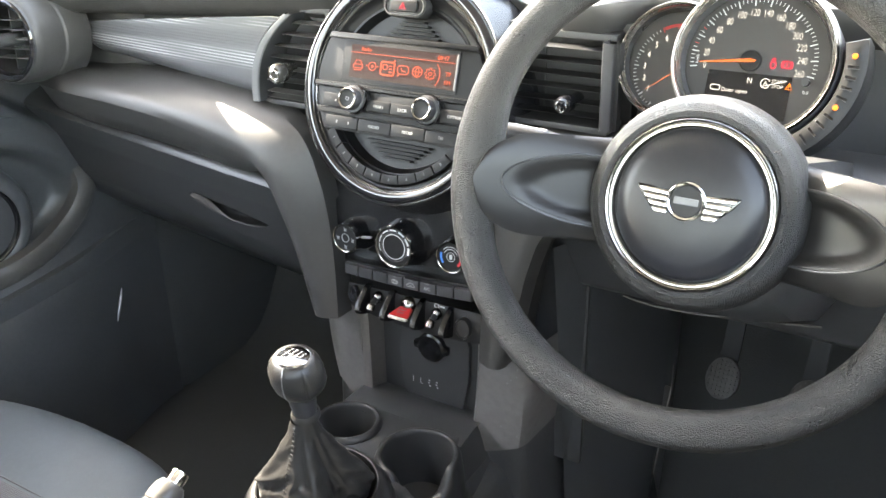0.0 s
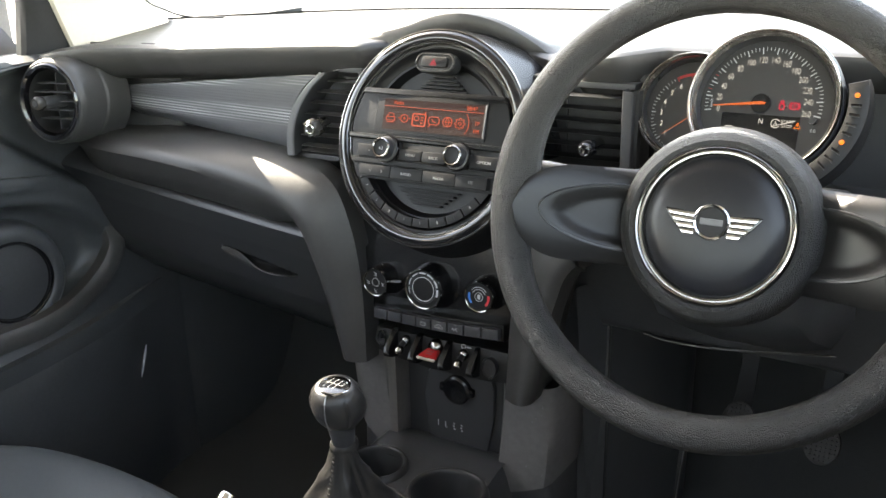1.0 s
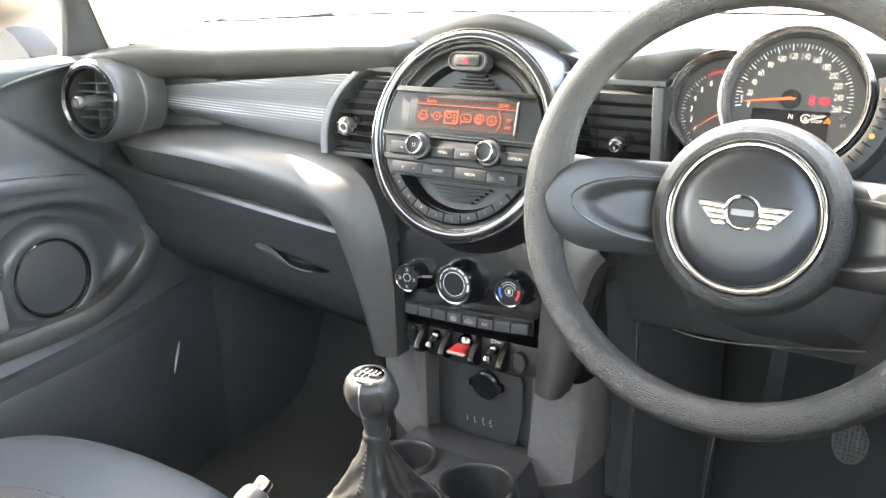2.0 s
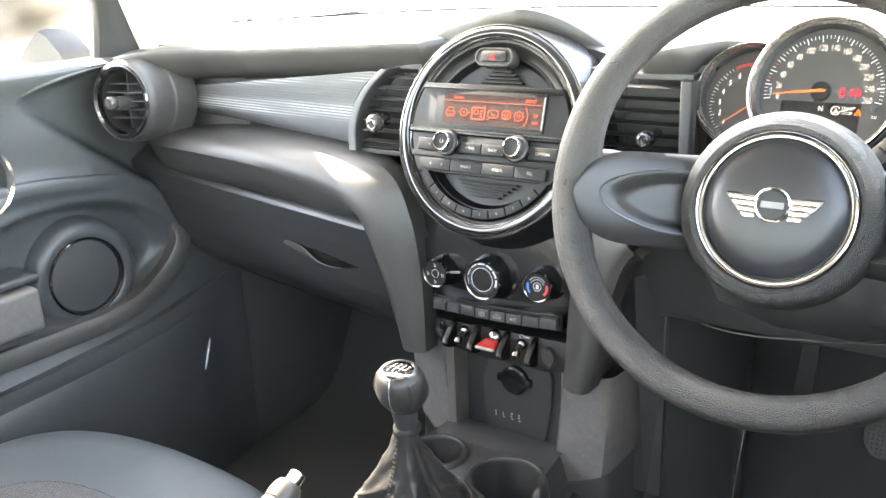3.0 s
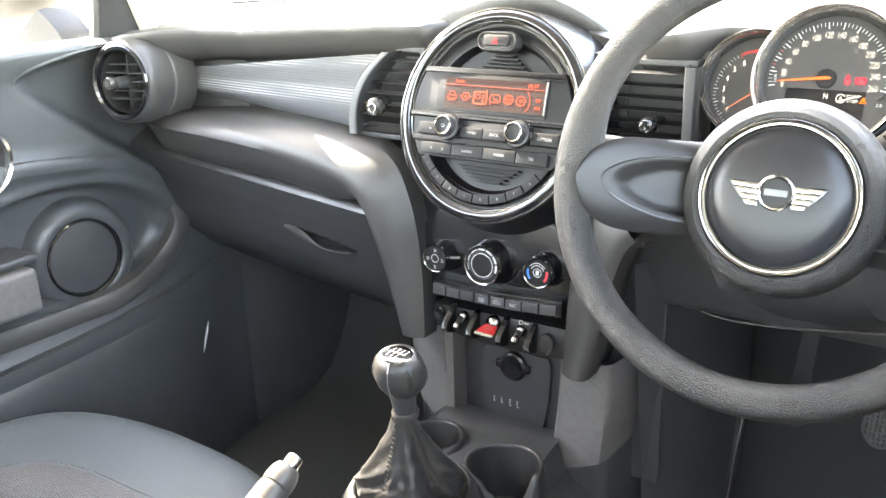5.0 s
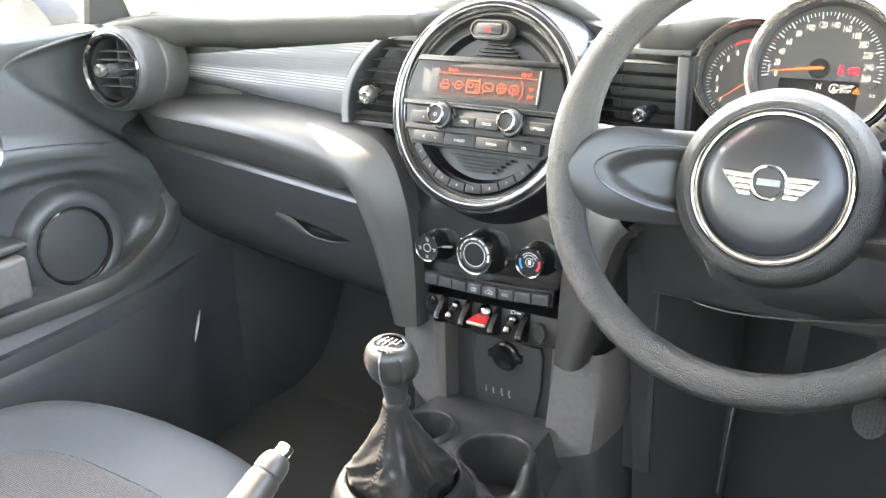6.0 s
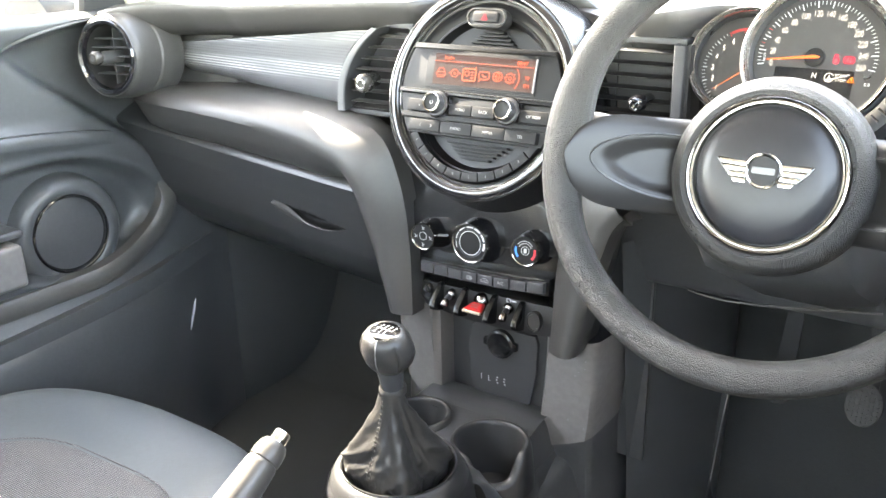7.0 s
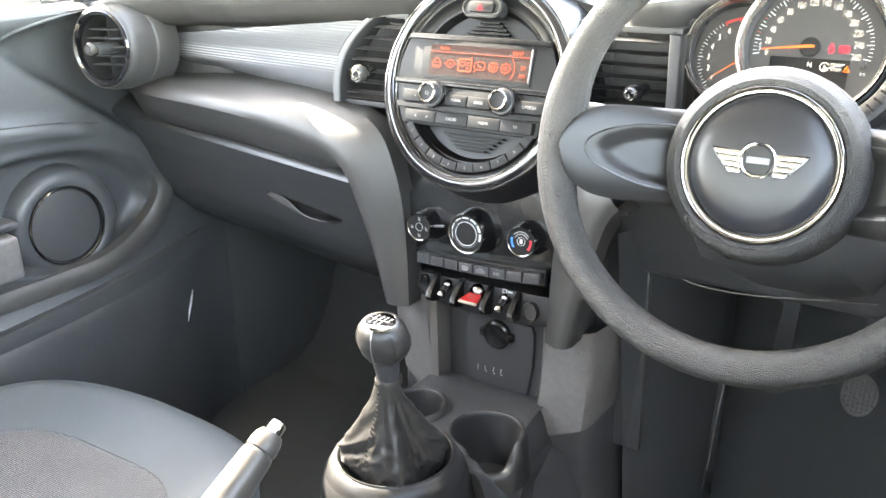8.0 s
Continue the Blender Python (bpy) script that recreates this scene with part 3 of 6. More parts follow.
# ---------------------------------------------------------------- centre display, in a round bezel
OC = Matrix(pose(-0.003, 0.8255, 0.8006, 72))
unit = thing("infotainment_unit", "round gloss black display unit with chrome rings and orange screen", "car stereo", (-0.003, 0.83, 0.68))
rows = []
for r, h in ((0.1330, -0.060), (0.1375, -0.052), (0.1460, -0.044), (0.1540, -0.040), (0.1600, -0.041), (0.1640, -0.047), (0.1660, -0.060), (0.1665, -0.085), (0.1665, -0.12), (0.1660, -0.16), (0.1650, -0.21), (0.164, -0.27)):
    row = []
    for a in np.linspace(26, 156, 100):
        t = max(0.0, (abs(a - 90) - 22) / 50)
        flank = 4.0 if a > 90 else 0.55 + 6.0 * max(0.0, min(1.0, (-0.055 - h) / 0.05))
        q = 0.1330 + (r - 0.1330) * (1 + flank * t * t)
        deep = 0.048 * max(0.0, min(1.0, (92 - a) / 40)) ** 1.5 * (1 if h > -0.1 else max(0.0, (h + 0.21) / 0.11))
        row.append(tuple(OC @ Vector((q * math.cos(radians(a)), q * math.sin(radians(a)), h - deep + 0.010 * t * t))))
    rows.append(row)
part("hood", sheet(rows), SOFT, unit, "black soft hood round the display")
part("outer_bezel", lathe([(0.1165, -0.0110), (0.1170, -0.0060), (0.1185, -0.0034), (0.1215, -0.0022), (0.1255, -0.0026), (0.1290, -0.0044), (0.1312, -0.0068), (0.1325, -0.010)], 128), GLOSS, unit, "gloss black round bezel", matrix=OC)
part("bezel_shell", lathe([(0.1324, -0.0098), (0.1360, -0.030), (0.1430, -0.060), (0.1510, -0.10), (0.1540, -0.13)], 128), SHEEN, unit, "smooth black outer shell of the bezel", matrix=OC)
part("outer_chrome_ring", lathe([(0.1311, -0.0068), (0.1316, -0.0052), (0.1325, -0.0055), (0.1331, -0.0080), (0.1327, -0.011)], 128), RINGS, unit, "thin chrome outer ring", matrix=OC)
part("inner_bezel", lathe([(0.1098, -0.016), (0.1108, -0.0124), (0.1122, -0.0120), (0.1140, -0.0116), (0.1148, -0.0100), (0.1162, -0.0085), (0.1176, -0.0066)], 128), DISH, unit, "gloss black inner bezel", matrix=OC)
part("inner_chrome_ring", lathe([(0.1147, -0.0104), (0.1150, -0.0078), (0.1157, -0.0070), (0.1165, -0.0074), (0.1168, -0.0092)], 128), BEZEL, unit, "thin chrome inner ring", matrix=OC)
part("inner_chrome_line", lathe([(0.1104, -0.0140), (0.1107, -0.0116), (0.1112, -0.0112), (0.1117, -0.0120)], 128), BEZEL, unit, "fine chrome line inside the ring", matrix=OC)
part("dish", lathe([(0.1108, -0.013), (0.108, -0.0155), (0.104, -0.018), (0.0985, -0.0195), (0.0975, -0.0185), (0.0955, -0.0185), (0.0945, -0.0225), (0.090, -0.030), (0.00001, -0.032)], 96), DISH, unit, matrix=OC)
# display module across the dish
def chord(v, r):
    return math.sqrt(max(0, r * r - v * v))
def band(v0, v1, r, n=7):
    right = [(chord(v, r), v) for v in np.linspace(v0, v1, n)]
    return right + [(-u, v) for u, v in reversed(right)]
part("display_module", plate(band(-0.002, 0.054, 0.112), -0.03, -0.004, 0.002), MODULE, unit, "dark grey display surround", matrix=OC)
part("module_top_ledge", plate(band(0.050, 0.0565, 0.1125), -0.03, -0.001, 0.0015), DISH, unit, matrix=OC)
part("module_lower_ledge", plate(band(-0.0065, -0.001, 0.1125), -0.03, 0.0005, 0.0015), DISH, unit, matrix=OC)
part("screen_frame", plate(rrect(-0.078, 0.079, 0.002, 0.0495, 0.003), -0.006, -0.0025, 0.0005), MODULE, unit, "satin black screen surround", matrix=OC)
part("screen", plate(rrect(-0.066, 0.0745, 0.0065, 0.0445, 0.001), -0.003, -0.002), SCREEN, unit, "backlit orange text screen", matrix=OC)
part("screen_edge", plate(rrect(0.0758, 0.0778, 0.006, 0.0455, 0.0008), -0.003, -0.0008, 0.0004), GREY, unit, "pale edge of the screen", matrix=OC)
H = -0.0019
part("screen_line", stroke([(-0.066, 0.0355), (0.0745, 0.0355)], 0.0006, H, H + 0.0002), ORANGE, unit, matrix=OC)
words("Radio", 0.0062, OC @ pose(-0.045, 0.0398, H), ORANGE, unit)
words("08:47", 0.0066, OC @ pose(0.058, 0.0395, H), ORANGE, unit)
words("TP", 0.0064, OC @ pose(0.0668, 0.0225, H), ORANGE, unit)
words("FM", 0.0064, OC @ pose(0.0668, 0.0135, H), ORANGE, unit)
part("screen_bracket", stroke(arc(0.0385, 0.021, 0.0175, -42, 42), 0.0008, H, H + 0.0002), ORANGE, unit, matrix=OC)
def icon(pieces, name="screen_icon"):
    part(name, merge(*[stroke(p, w, H, H + 0.0002, c) for p, w, c in pieces]), ORANGE, unit, matrix=OC @ Matrix.Translation((0.0055, 0, 0)) @ Matrix.Diagonal((1.145, 1.03, 1, 1)))
icon([(rrect(-0.058, -0.047, 0.0175, 0.0215, 0.001), 0.0009, True), ([(-0.057, 0.0215), (-0.055, 0.026), (-0.050, 0.026), (-0.048, 0.0215)], 0.0009, False), ([(-0.057, 0.0155), (-0.048, 0.0155)], 0.001, False)])
icon([(arc(-0.035, 0.021, 0.0045, 0, 345), 0.0009, True), (arc(-0.035, 0.021, 0.0012, 0, 345, 10), 0.0009, True), ([(-0.0425, 0.0212), (-0.041, 0.0212)], 0.0014, False), ([(-0.029, 0.0212), (-0.0275, 0.0212)], 0.0014, False)])
icon([(rrect(-0.0245, -0.0085, 0.0135, 0.0275, 0.002), 0.0017, True), (arc(-0.0195, 0.022, 0.0028, 0, 345, 14), 0.0011, True), ([(-0.0145, 0.0235), (-0.011, 0.0235)], 0.0012, False), ([(-0.0145, 0.0205), (-0.011, 0.0205)], 0.0012, False), ([(-0.0145, 0.017), (-0.011, 0.017)], 0.0016, False), ([(-0.010, 0.0275), (-0.0085, 0.0305)], 0.0012, False)])
icon([(rrect(-0.0045, 0.0085, 0.0165, 0.0255, 0.0035), 0.001, True), (arc(0.0035, 0.0235, 0.004, 190, 290, 8), 0.0013, False), ([(-0.002, 0.0165), (-0.004, 0.0135)], 0.001, False)])
icon([(arc(0.0185, 0.021, 0.0055, 0, 345), 0.0009, True), ([(0.0135, 0.021), (0.0235, 0.021)], 0.0008, False), (arc(0.0135, 0.021, 0.007, -45, 45, 8), 0.0008, False), (arc(0.0235, 0.021, 0.007, 135, 225, 8), 0.0008, False)])
gear_pts = []
for k in range(16):
    r = 0.0062 if k % 2 == 0 else 0.0046
    gear_pts += [(0.0335 + r * math.cos(radians(22.5 * k - 8)), 0.0205 + r * math.sin(radians(22.5 * k - 8))), (0.0335 + r * math.cos(radians(22.5 * k + 8)), 0.0205 + r * math.sin(radians(22.5 * k + 8)))]
icon([(gear_pts, 0.0008, True), (arc(0.0335, 0.0205, 0.0018, 0, 345, 12), 0.0008, True)])
# two rows of keys and two knobs
part("key_base", plate(band(-0.0560, -0.0075, 0.1115), -0.03, -0.006, 0.001), BLACK, unit, matrix=OC)
def key(u0, u1, v0, v1, text="", size=0.0050):
    k = part("key", plate(rrect(u0 + 0.0003, u1 - 0.0003, v0, v1, 0.0016), -0.012, 0.0025, 0.0012), MODULE, unit, "satin black key", matrix=OC)
    if text:
        words(text, size, OC @ pose((u0 + u1) / 2, (v0 + v1) / 2, 0.0027), LABEL, k)
    return k
a = key(-0.096, -0.062, -0.0295, -0.0145)
words("v", 0.005, OC @ pose(-0.077, -0.022, 0.0027), LABEL, a)
key(-0.033, 0.0, -0.0295, -0.0165, "MENU")
key(0.0, 0.033, -0.0295, -0.0165, "BACK")
key(0.066, 0.104, -0.0295, -0.0145, "OPTION")
part("key_step", plate(band(-0.0375, -0.0305, 0.110), -0.03, 0.0005, 0.0012), MODULE, unit, matrix=OC)
a = key(-0.089, -0.042, -0.0535, -0.0395)
for u, s in ((-0.072, -1), (-0.055, 1)):
    part("arrow_mark", stroke([(u - s * 0.0012, -0.045), (u + s * 0.0012, -0.0465), (u - s * 0.0012, -0.048)], 0.0006, 0.0026, 0.0028), WHITE, a, matrix=OC)
key(-0.042, 0.004, -0.0535, -0.0395, "RADIO")
key(0.004, 0.050, -0.0535, -0.0395, "MEDIA")
key(0.050, 0.093, -0.0535, -0.0395, "TEL")
for u, nm in ((-0.051, "volume"), (0.0495, "tuner")):
    m = OC @ pose(u, -0.018, 0)
    kn = part("rotary_knob", lathe([(0.0165, -0.006), (0.0165, 0.004), (0.0155, 0.006), (0.0132, 0.0065), (0.0130, 0.0145), (0.0122, 0.0160)], 48), SATIN, unit, "satin black rotary knob", matrix=m)
    part("knob_chrome_rim", lathe([(0.0122, 0.0150), (0.0124, 0.0170), (0.0112, 0.0183), (0.0098, 0.0177), (0.0095, 0.0160)], 48), RINGS, kn, "chrome knob rim", matrix=m)
    part("knob_collar", lathe([(0.0170, 0.0), (0.0178, 0.0025), (0.0168, 0.0052)], 48), CHROME, kn, "thin chrome collar", matrix=m)
    part("knob_face", lathe([(0.0098, 0.0162), (0.006, 0.0155), (0.00001, 0.0153)], 32), MODULE, kn, matrix=m)
    if nm == "volume":
        part("power_mark", stroke(arc(0, 0, 0.0021, 120, 420, 14), 0.0005, 0.0156, 0.0160), WHITE, kn, matrix=m)
# hazard switch
hz = part("hazard_switch", plate(rrect(-0.031, 0.025, 0.0800, 0.1040, 0.0118, 8), -0.02, -0.004, 0.002), BLACK, unit, "black hazard light switch", matrix=OC)
part("hazard_rim", stroke(rrect(-0.029, 0.023, 0.0822, 0.1018, 0.0098, 8), 0.0005, -0.004, -0.0016, True), BRONZE, hz, matrix=OC)
part("hazard_button", plate(rrect(-0.020, 0.016, 0.0855, 0.0985, 0.004), -0.01, 0.0, 0.0015), MODULE, hz, matrix=OC)
part("hazard_triangle", merge(stroke([(-0.0068, 0.0880), (0.0012, 0.0880), (-0.0028, 0.0955)], 0.0011, 0.0002, 0.0004, True), stroke([(-0.0046, 0.0895), (-0.001, 0.0895), (-0.0028, 0.0927)], 0.0009, 0.0002, 0.0004, True)), REDON, hz, "lit red triangle", matrix=OC)
# grille slats above and below
for k in range(5):
    v = 0.0585 + 0.0045 * k
    w = 0.036 - 0.0052 * k
    part("grille_slat", plate(rrect(-w, w, v, v + 0.0026, 0.001, 2), -0.030, -0.022, 0.0006), MODULE, unit, matrix=OC)
for k in range(5):
    v = -0.0605 - 0.0045 * k
    w = 0.044 - 0.0058 * k
    part("grille_slat", plate(rrect(-w, w, v - 0.0026, v, 0.001, 2), -0.030, -0.022, 0.0006), MODULE, unit, matrix=OC)
# the arc of station keys along the lower edge
for k in range(9):
    a0 = 213 + 13.4 * k
    pts = arc(0, 0, 0.1085, a0, a0 + 12.7, 6) + arc(0, 0, 0.0975, a0 + 12.7, a0, 6)
    sk = part("station_key", plate(pts, -0.024, -0.0065, 0.001), MODULE, unit, "narrow station key", matrix=OC)
    if k < 8:
        am = a0 + 6.3
        words(str(k + 1), 0.0048, OC @ pose(0.103 * math.cos(radians(am)), 0.103 * math.sin(radians(am)), -0.0063, 0, 0, am + 90), LABEL, sk)

# ---------------------------------------------------------------- centre air vents either side of it
def centre_vent(s):
    v = thing("air_vent", "black slatted air vent with pale edge and round slider", "air vent", (s * 0.19, 0.85, 0.76), group="centre air vents")
    lo = 0.757 if s < 0 else 0.780
    part("housing", box(s * 0.10, s * 0.25, 0.90, 0.92, lo - 0.01, 0.872, 0.002), BLACK, v)
    for zz, nm in ((0.868, "upper"), (lo - 0.006, "lower")):
        part("frame_edge", box(s * 0.125, s * (0.240 if s > 0 or nm == "lower" else 0.172), 0.872 if nm == "upper" else 0.858, 0.92, zz - 0.003, zz + 0.004, 0.0015), DARK, v)
    part("vent_roof", box(s * 0.130, s * (0.250 if s > 0 else 0.190), 0.895, 0.955, 0.870, 0.880, 0.002), DARK, v)
    # unseen wall, added to keep stray light out of the vent
    part("vent_light_block", box(s * 0.124, s * 0.129, 0.868, 0.955, lo - 0.01, 0.868, 0.001), DARK, v)
    # slats pale on the left, near black on the right: light put in colour
    for k in range(8 if s < 0 else 6):
        z = lo + (0.001, 0.008, 0.023, 0.038, 0.053, 0.068, 0.083, 0.098)[k] if s < 0 else lo + 0.008 + (0.858 - lo) / 5.6 * k
        rows = [[(s * x, 0.858, z - 0.0005), (s * x, 0.8565, z + 0.0004), (s * x, 0.858, z + 0.0011), (s * x, 0.873, z + 0.0016), (s * x, 0.873, z + 0.0002)] for x in (0.128, 0.236 if s > 0 else 0.158 + 0.066 * (1 - min(1.0, max(0.0, z - lo) / 0.107) ** 2.6))]
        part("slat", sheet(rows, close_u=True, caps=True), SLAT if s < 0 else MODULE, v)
    for k in range(1):
        x = 0.150
        part("vane", box(s * x - 0.0008, s * x + 0.0008, 0.897, 0.905, lo, 0.862, 0.0004, 1), DARK, v)
    m = pose(s * 0.188, 0.864, 0.796, 90, 0, 8) @ Matrix.Diagonal((1.0, 1.12, 1, 1)) if s < 0 else pose(0.200, 0.870, 0.803, 90, 0, -6) @ Matrix.Diagonal((0.82, 0.82, 0.95, 1))
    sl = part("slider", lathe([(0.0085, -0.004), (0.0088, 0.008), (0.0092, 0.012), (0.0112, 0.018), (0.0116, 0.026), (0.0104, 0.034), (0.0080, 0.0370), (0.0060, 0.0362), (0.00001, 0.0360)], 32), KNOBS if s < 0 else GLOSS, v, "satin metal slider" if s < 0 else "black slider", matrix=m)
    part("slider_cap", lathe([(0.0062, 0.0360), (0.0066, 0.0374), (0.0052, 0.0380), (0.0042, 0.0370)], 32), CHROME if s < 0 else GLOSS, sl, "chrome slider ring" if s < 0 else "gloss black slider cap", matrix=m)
    # curved edge towards the trim: a bright bead and a gloss band
    pts = [(s * (0.174 + 0.066 * (1 - k ** 2.6)), 0.846, lo - 0.004 + (0.872 - lo) * k) for k in np.linspace(0, 1, 28)] if s < 0 else [(0.246, 0.85, lo - 0.002 + (0.870 - lo) * k) for k in np.linspace(0, 1, 8)]
    w = 1.4 if s < 0 else 1.5
    # a dark groove beside the trim, then a broad satin band
    rows = [[(p[0] + s * 0.0050, p[1] + 0.016, p[2]), (p[0] + s * 0.0040, p[1] + 0.006, p[2]), (p[0] + s * 0.0005, p[1] + 0.006, p[2]), (p[0] - s * 0.0002, p[1] + 0.001, p[2])] for p in pts]
    part("edge_groove", sheet(rows), BLACK, v)
    # the band is paler on the left vent than on the right
    rows = [[(p[0] - s * 0.0002, p[1] + 0.001, p[2]), (p[0] - s * 0.0008, p[1] - 0.0012, p[2]), (p[0] - s * 0.004 * w, p[1] - 0.0020, p[2]), (p[0] - s * 0.0075 * w, p[1] - 0.0012, p[2]), (p[0] - s * 0.0085 * w, p[1] + 0.001, p[2])] for p in pts]
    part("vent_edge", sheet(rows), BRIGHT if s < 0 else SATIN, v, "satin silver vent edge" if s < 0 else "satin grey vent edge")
    part("edge_return", sheet([[(p[0] - s * 0.0085 * w, p[1] + 0.001, p[2]), (p[0] - s * 0.0095 * w, p[1] + 0.045, p[2])] for p in pts]), DARK, v)
    return v
centre_vent(-1)
centre_vent(1)

# ---------------------------------------------------------------- round vent at the passenger's end
RV = Matrix(pose(-0.625, 0.765, 0.812, 86, 0, 12)) @ Matrix.Diagonal((0.87, 0.945, 1, 1))
rv = thing("round_air_vent", "round black air vent with gloss ring at the dashboard end", "air vent", (-0.63, 0.79, 0.75))
part("housing", lathe([(0.0625, 0.0), (0.066, -0.003), (0.068, -0.012), (0.070, -0.05), (0.0705, -0.052), (0.0718, -0.053), (0.0735, -0.056), (0.077, -0.10)], 64), SOFT, rv, "grey-black housing collar", matrix=RV)
part("gloss_ring", lathe([(0.0495, -0.018), (0.0505, -0.002), (0.053, 0.003), (0.058, 0.0045), (0.0615, 0.002), (0.0630, -0.003)], 64), GLOSS, rv, "gloss black ring", matrix=RV)
part("ring_line", lathe([(0.0612, 0.0022), (0.0622, 0.0028), (0.0630, 0.0012), (0.0632, -0.001)], 64), SATIN, rv, "fine line round the ring", matrix=RV)
part("barrel", lathe([(0.0497, -0.004), (0.046, -0.02), (0.045, -0.05), (0.00001, -0.052)], 48), BLACK, rv, matrix=RV)
for k in range(5):
    v = -0.028 + 0.014 * k
    w = chord(v, 0.0455)
    part("slat", box(-w, w, v - 0.0009, v + 0.0009, -0.034, -0.010, 0.0005, 1), HARD, rv, matrix=RV)
part("cross_vane", box(-0.0010, 0.0010, -0.045, 0.045, -0.036, -0.016, 0.0005, 1), HARD, rv, matrix=RV)
kn = part("direction_knob", lathe([(0.0100, -0.03), (0.0100, 0.004), (0.0085, 0.012), (0.0105, 0.016), (0.0105, 0.028), (0.0085, 0.031), (0.00001, 0.0312)], 32), HARD, rv, "black direction knob", matrix=RV)
part("knob_cap", lathe([(0.0106, 0.0175), (0.0112, 0.021), (0.0108, 0.029), (0.008, 0.0318), (0.005, 0.0316)], 32), KNOBS, kn, "satin silver knob cap", matrix=RV)

# ---------------------------------------------------------------- climate panel
CP = Matrix(pose(0.0, 0.838, 0.58, 86))
climate = thing("climate_panel", "black climate control panel with three chrome-ringed dials", "climate control", (0, 0.85, 0.55))
outline = [(-0.112, -0.030), (-0.124, 0.04), (-0.135, 0.10), (-0.15, 0.15), (0.15, 0.15), (0.135, 0.10), (0.124, 0.04), (0.112, -0.030)]
part("panel", plate(outline, -0.04, -0.012, 0.002), PANEL, climate, "satin black panel", matrix=CP)
rows = []
for k in np.linspace(0, 1, 12):
    v = 0.020 + 0.082 * k
    w = 0.120 * math.sqrt(max(0.0, 1 - (max(0.0, v - 0.03) / 0.076) ** 2)) + 0.004
    rows.append([(w * q, v, -0.006 - 0.006 * k ** 1.7 - 0.004 * q ** 4) for q in np.linspace(-1, 1, 25)])
part("panel_arch", thick(sheet(rows), -0.006), PANEL, climate, "satin black raised arch", matrix=CP)
def dial(u, v, r, big):
    m = CP @ pose(u, v, 0)
    d = part("dial", lathe([(r * 1.34, -0.013), (r * 1.34, -0.009), (r * 1.22, -0.007), (r * 1.15, -0.004), (r * 1.08, 0.014), (r * 1.03, 0.0205), (r * 1.0, 0.022)], 56), FIN, climate, "gloss black climate dial", matrix=m)
    part("dial_ring", lathe([(r * 1.02, 0.0205), (r * 1.035, 0.0238), (r * 1.00, 0.0255), (r * 0.95, 0.0250), (r * 0.93, 0.0232)], 56), RINGS, d, "chrome dial ring", matrix=m)
    for k in range(10 if big else 8):
        a = 2 * math.pi * k / (10 if big else 8) + 0.2
        part("grip_notch", box(-0.0011, 0.0011, r * 0.99, r * 1.06, 0.0185, 0.0242, 0.0005, 1), CHROME, d, matrix=m @ Matrix.Rotation(a, 4, "Z"))
    part("dial_face", disc(r * 0.94, 0.012, 0.0235, 40), MODULE, d, matrix=m)
    part("top_dot", lathe([(0.0008, 0.0), (0.00001, 0.0006)], 10), WHITE, d, matrix=m @ Matrix.Translation((0, r * 1.10, 0.008)) @ Matrix.Rotation(radians(-85), 4, "X"))
    return d, m
d, m = dial(-0.0805, 0.022, 0.0182, False)
part("dial_mark", stroke(arc(0, 0, 0.0055, 0, 350, 20), 0.0006, 0.0236, 0.0238, True), WHITE, d, matrix=m)
for u, v in ((0, 0.0115), (-0.0115, -0.001), (0.0115, -0.001), (0, -0.0115)):
    part("dial_mark", merge(stroke([(u - 0.002, v + 0.002), (u, v - 0.001), (u + 0.002, v + 0.001)], 0.0008, 0.0236, 0.0238), stroke([(u - 0.002, v - 0.0022), (u + 0.002, v - 0.0022)], 0.0007, 0.0236, 0.0238)), WHITE, d, matrix=m)
part("pointer", box(0.0195, 0.034, -0.0012, 0.0012, 0.013, 0.018, 0.0006, 1), SILVER, d, "silver pointer", matrix=m @ Matrix.Rotation(radians(8), 4, "Z"))
d, m = dial(-0.007, 0.0255, 0.0258, True)
part("fan_ring", stroke(arc(0, 0, 0.0185, 0, 350, 40), 0.0012, 0.0236, 0.0239, True), CHROME, d, matrix=m)
part("fan_ring", stroke(arc(0, 0, 0.0158, 0, 350, 40), 0.0008, 0.0236, 0.0239, True), WHITE, d, matrix=m)
for k in range(7):
    part("fan_mark", stroke(arc(0, 0, 0.0212, 205 - 33 * k, 205 - 33 * k - 26, 8), 0.0009 + 0.0003 * k, 0.0236, 0.0239), WHITE, d, matrix=m)
d, m = dial(0.0735, 0.030, 0.0190, False)
part("dial_mark", stroke(arc(0, 0, 0.0055, 0, 350, 20), 0.0006, 0.0236, 0.0238, True), WHITE, d, matrix=m)
part("dial_mark", plate(rrect(-0.002, 0.002, -0.003, 0.003, 0.0005, 2), 0.0236, 0.0238), WHITE, d, matrix=m)
part("dial_mark", stroke(arc(0, 0, 0.0095, 25, 155, 14), 0.0007, 0.0236, 0.0238), WHITE, d, matrix=m)
part("dial_mark", stroke(arc(0, 0, 0.0125, 35, 145, 14), 0.0007, 0.0236, 0.0238), WHITE, d, matrix=m)
part("cold_mark", stroke(arc(0, 0, 0.0135, 165, 222, 10), 0.0028, 0.0236, 0.0238), BLUE, d, "blue cold mark", matrix=m)
part("warm_mark", stroke(arc(0, 0, 0.0135, -45, 15, 10), 0.0030, 0.0236, 0.0238), REDP, d, "red warm mark", matrix=m)
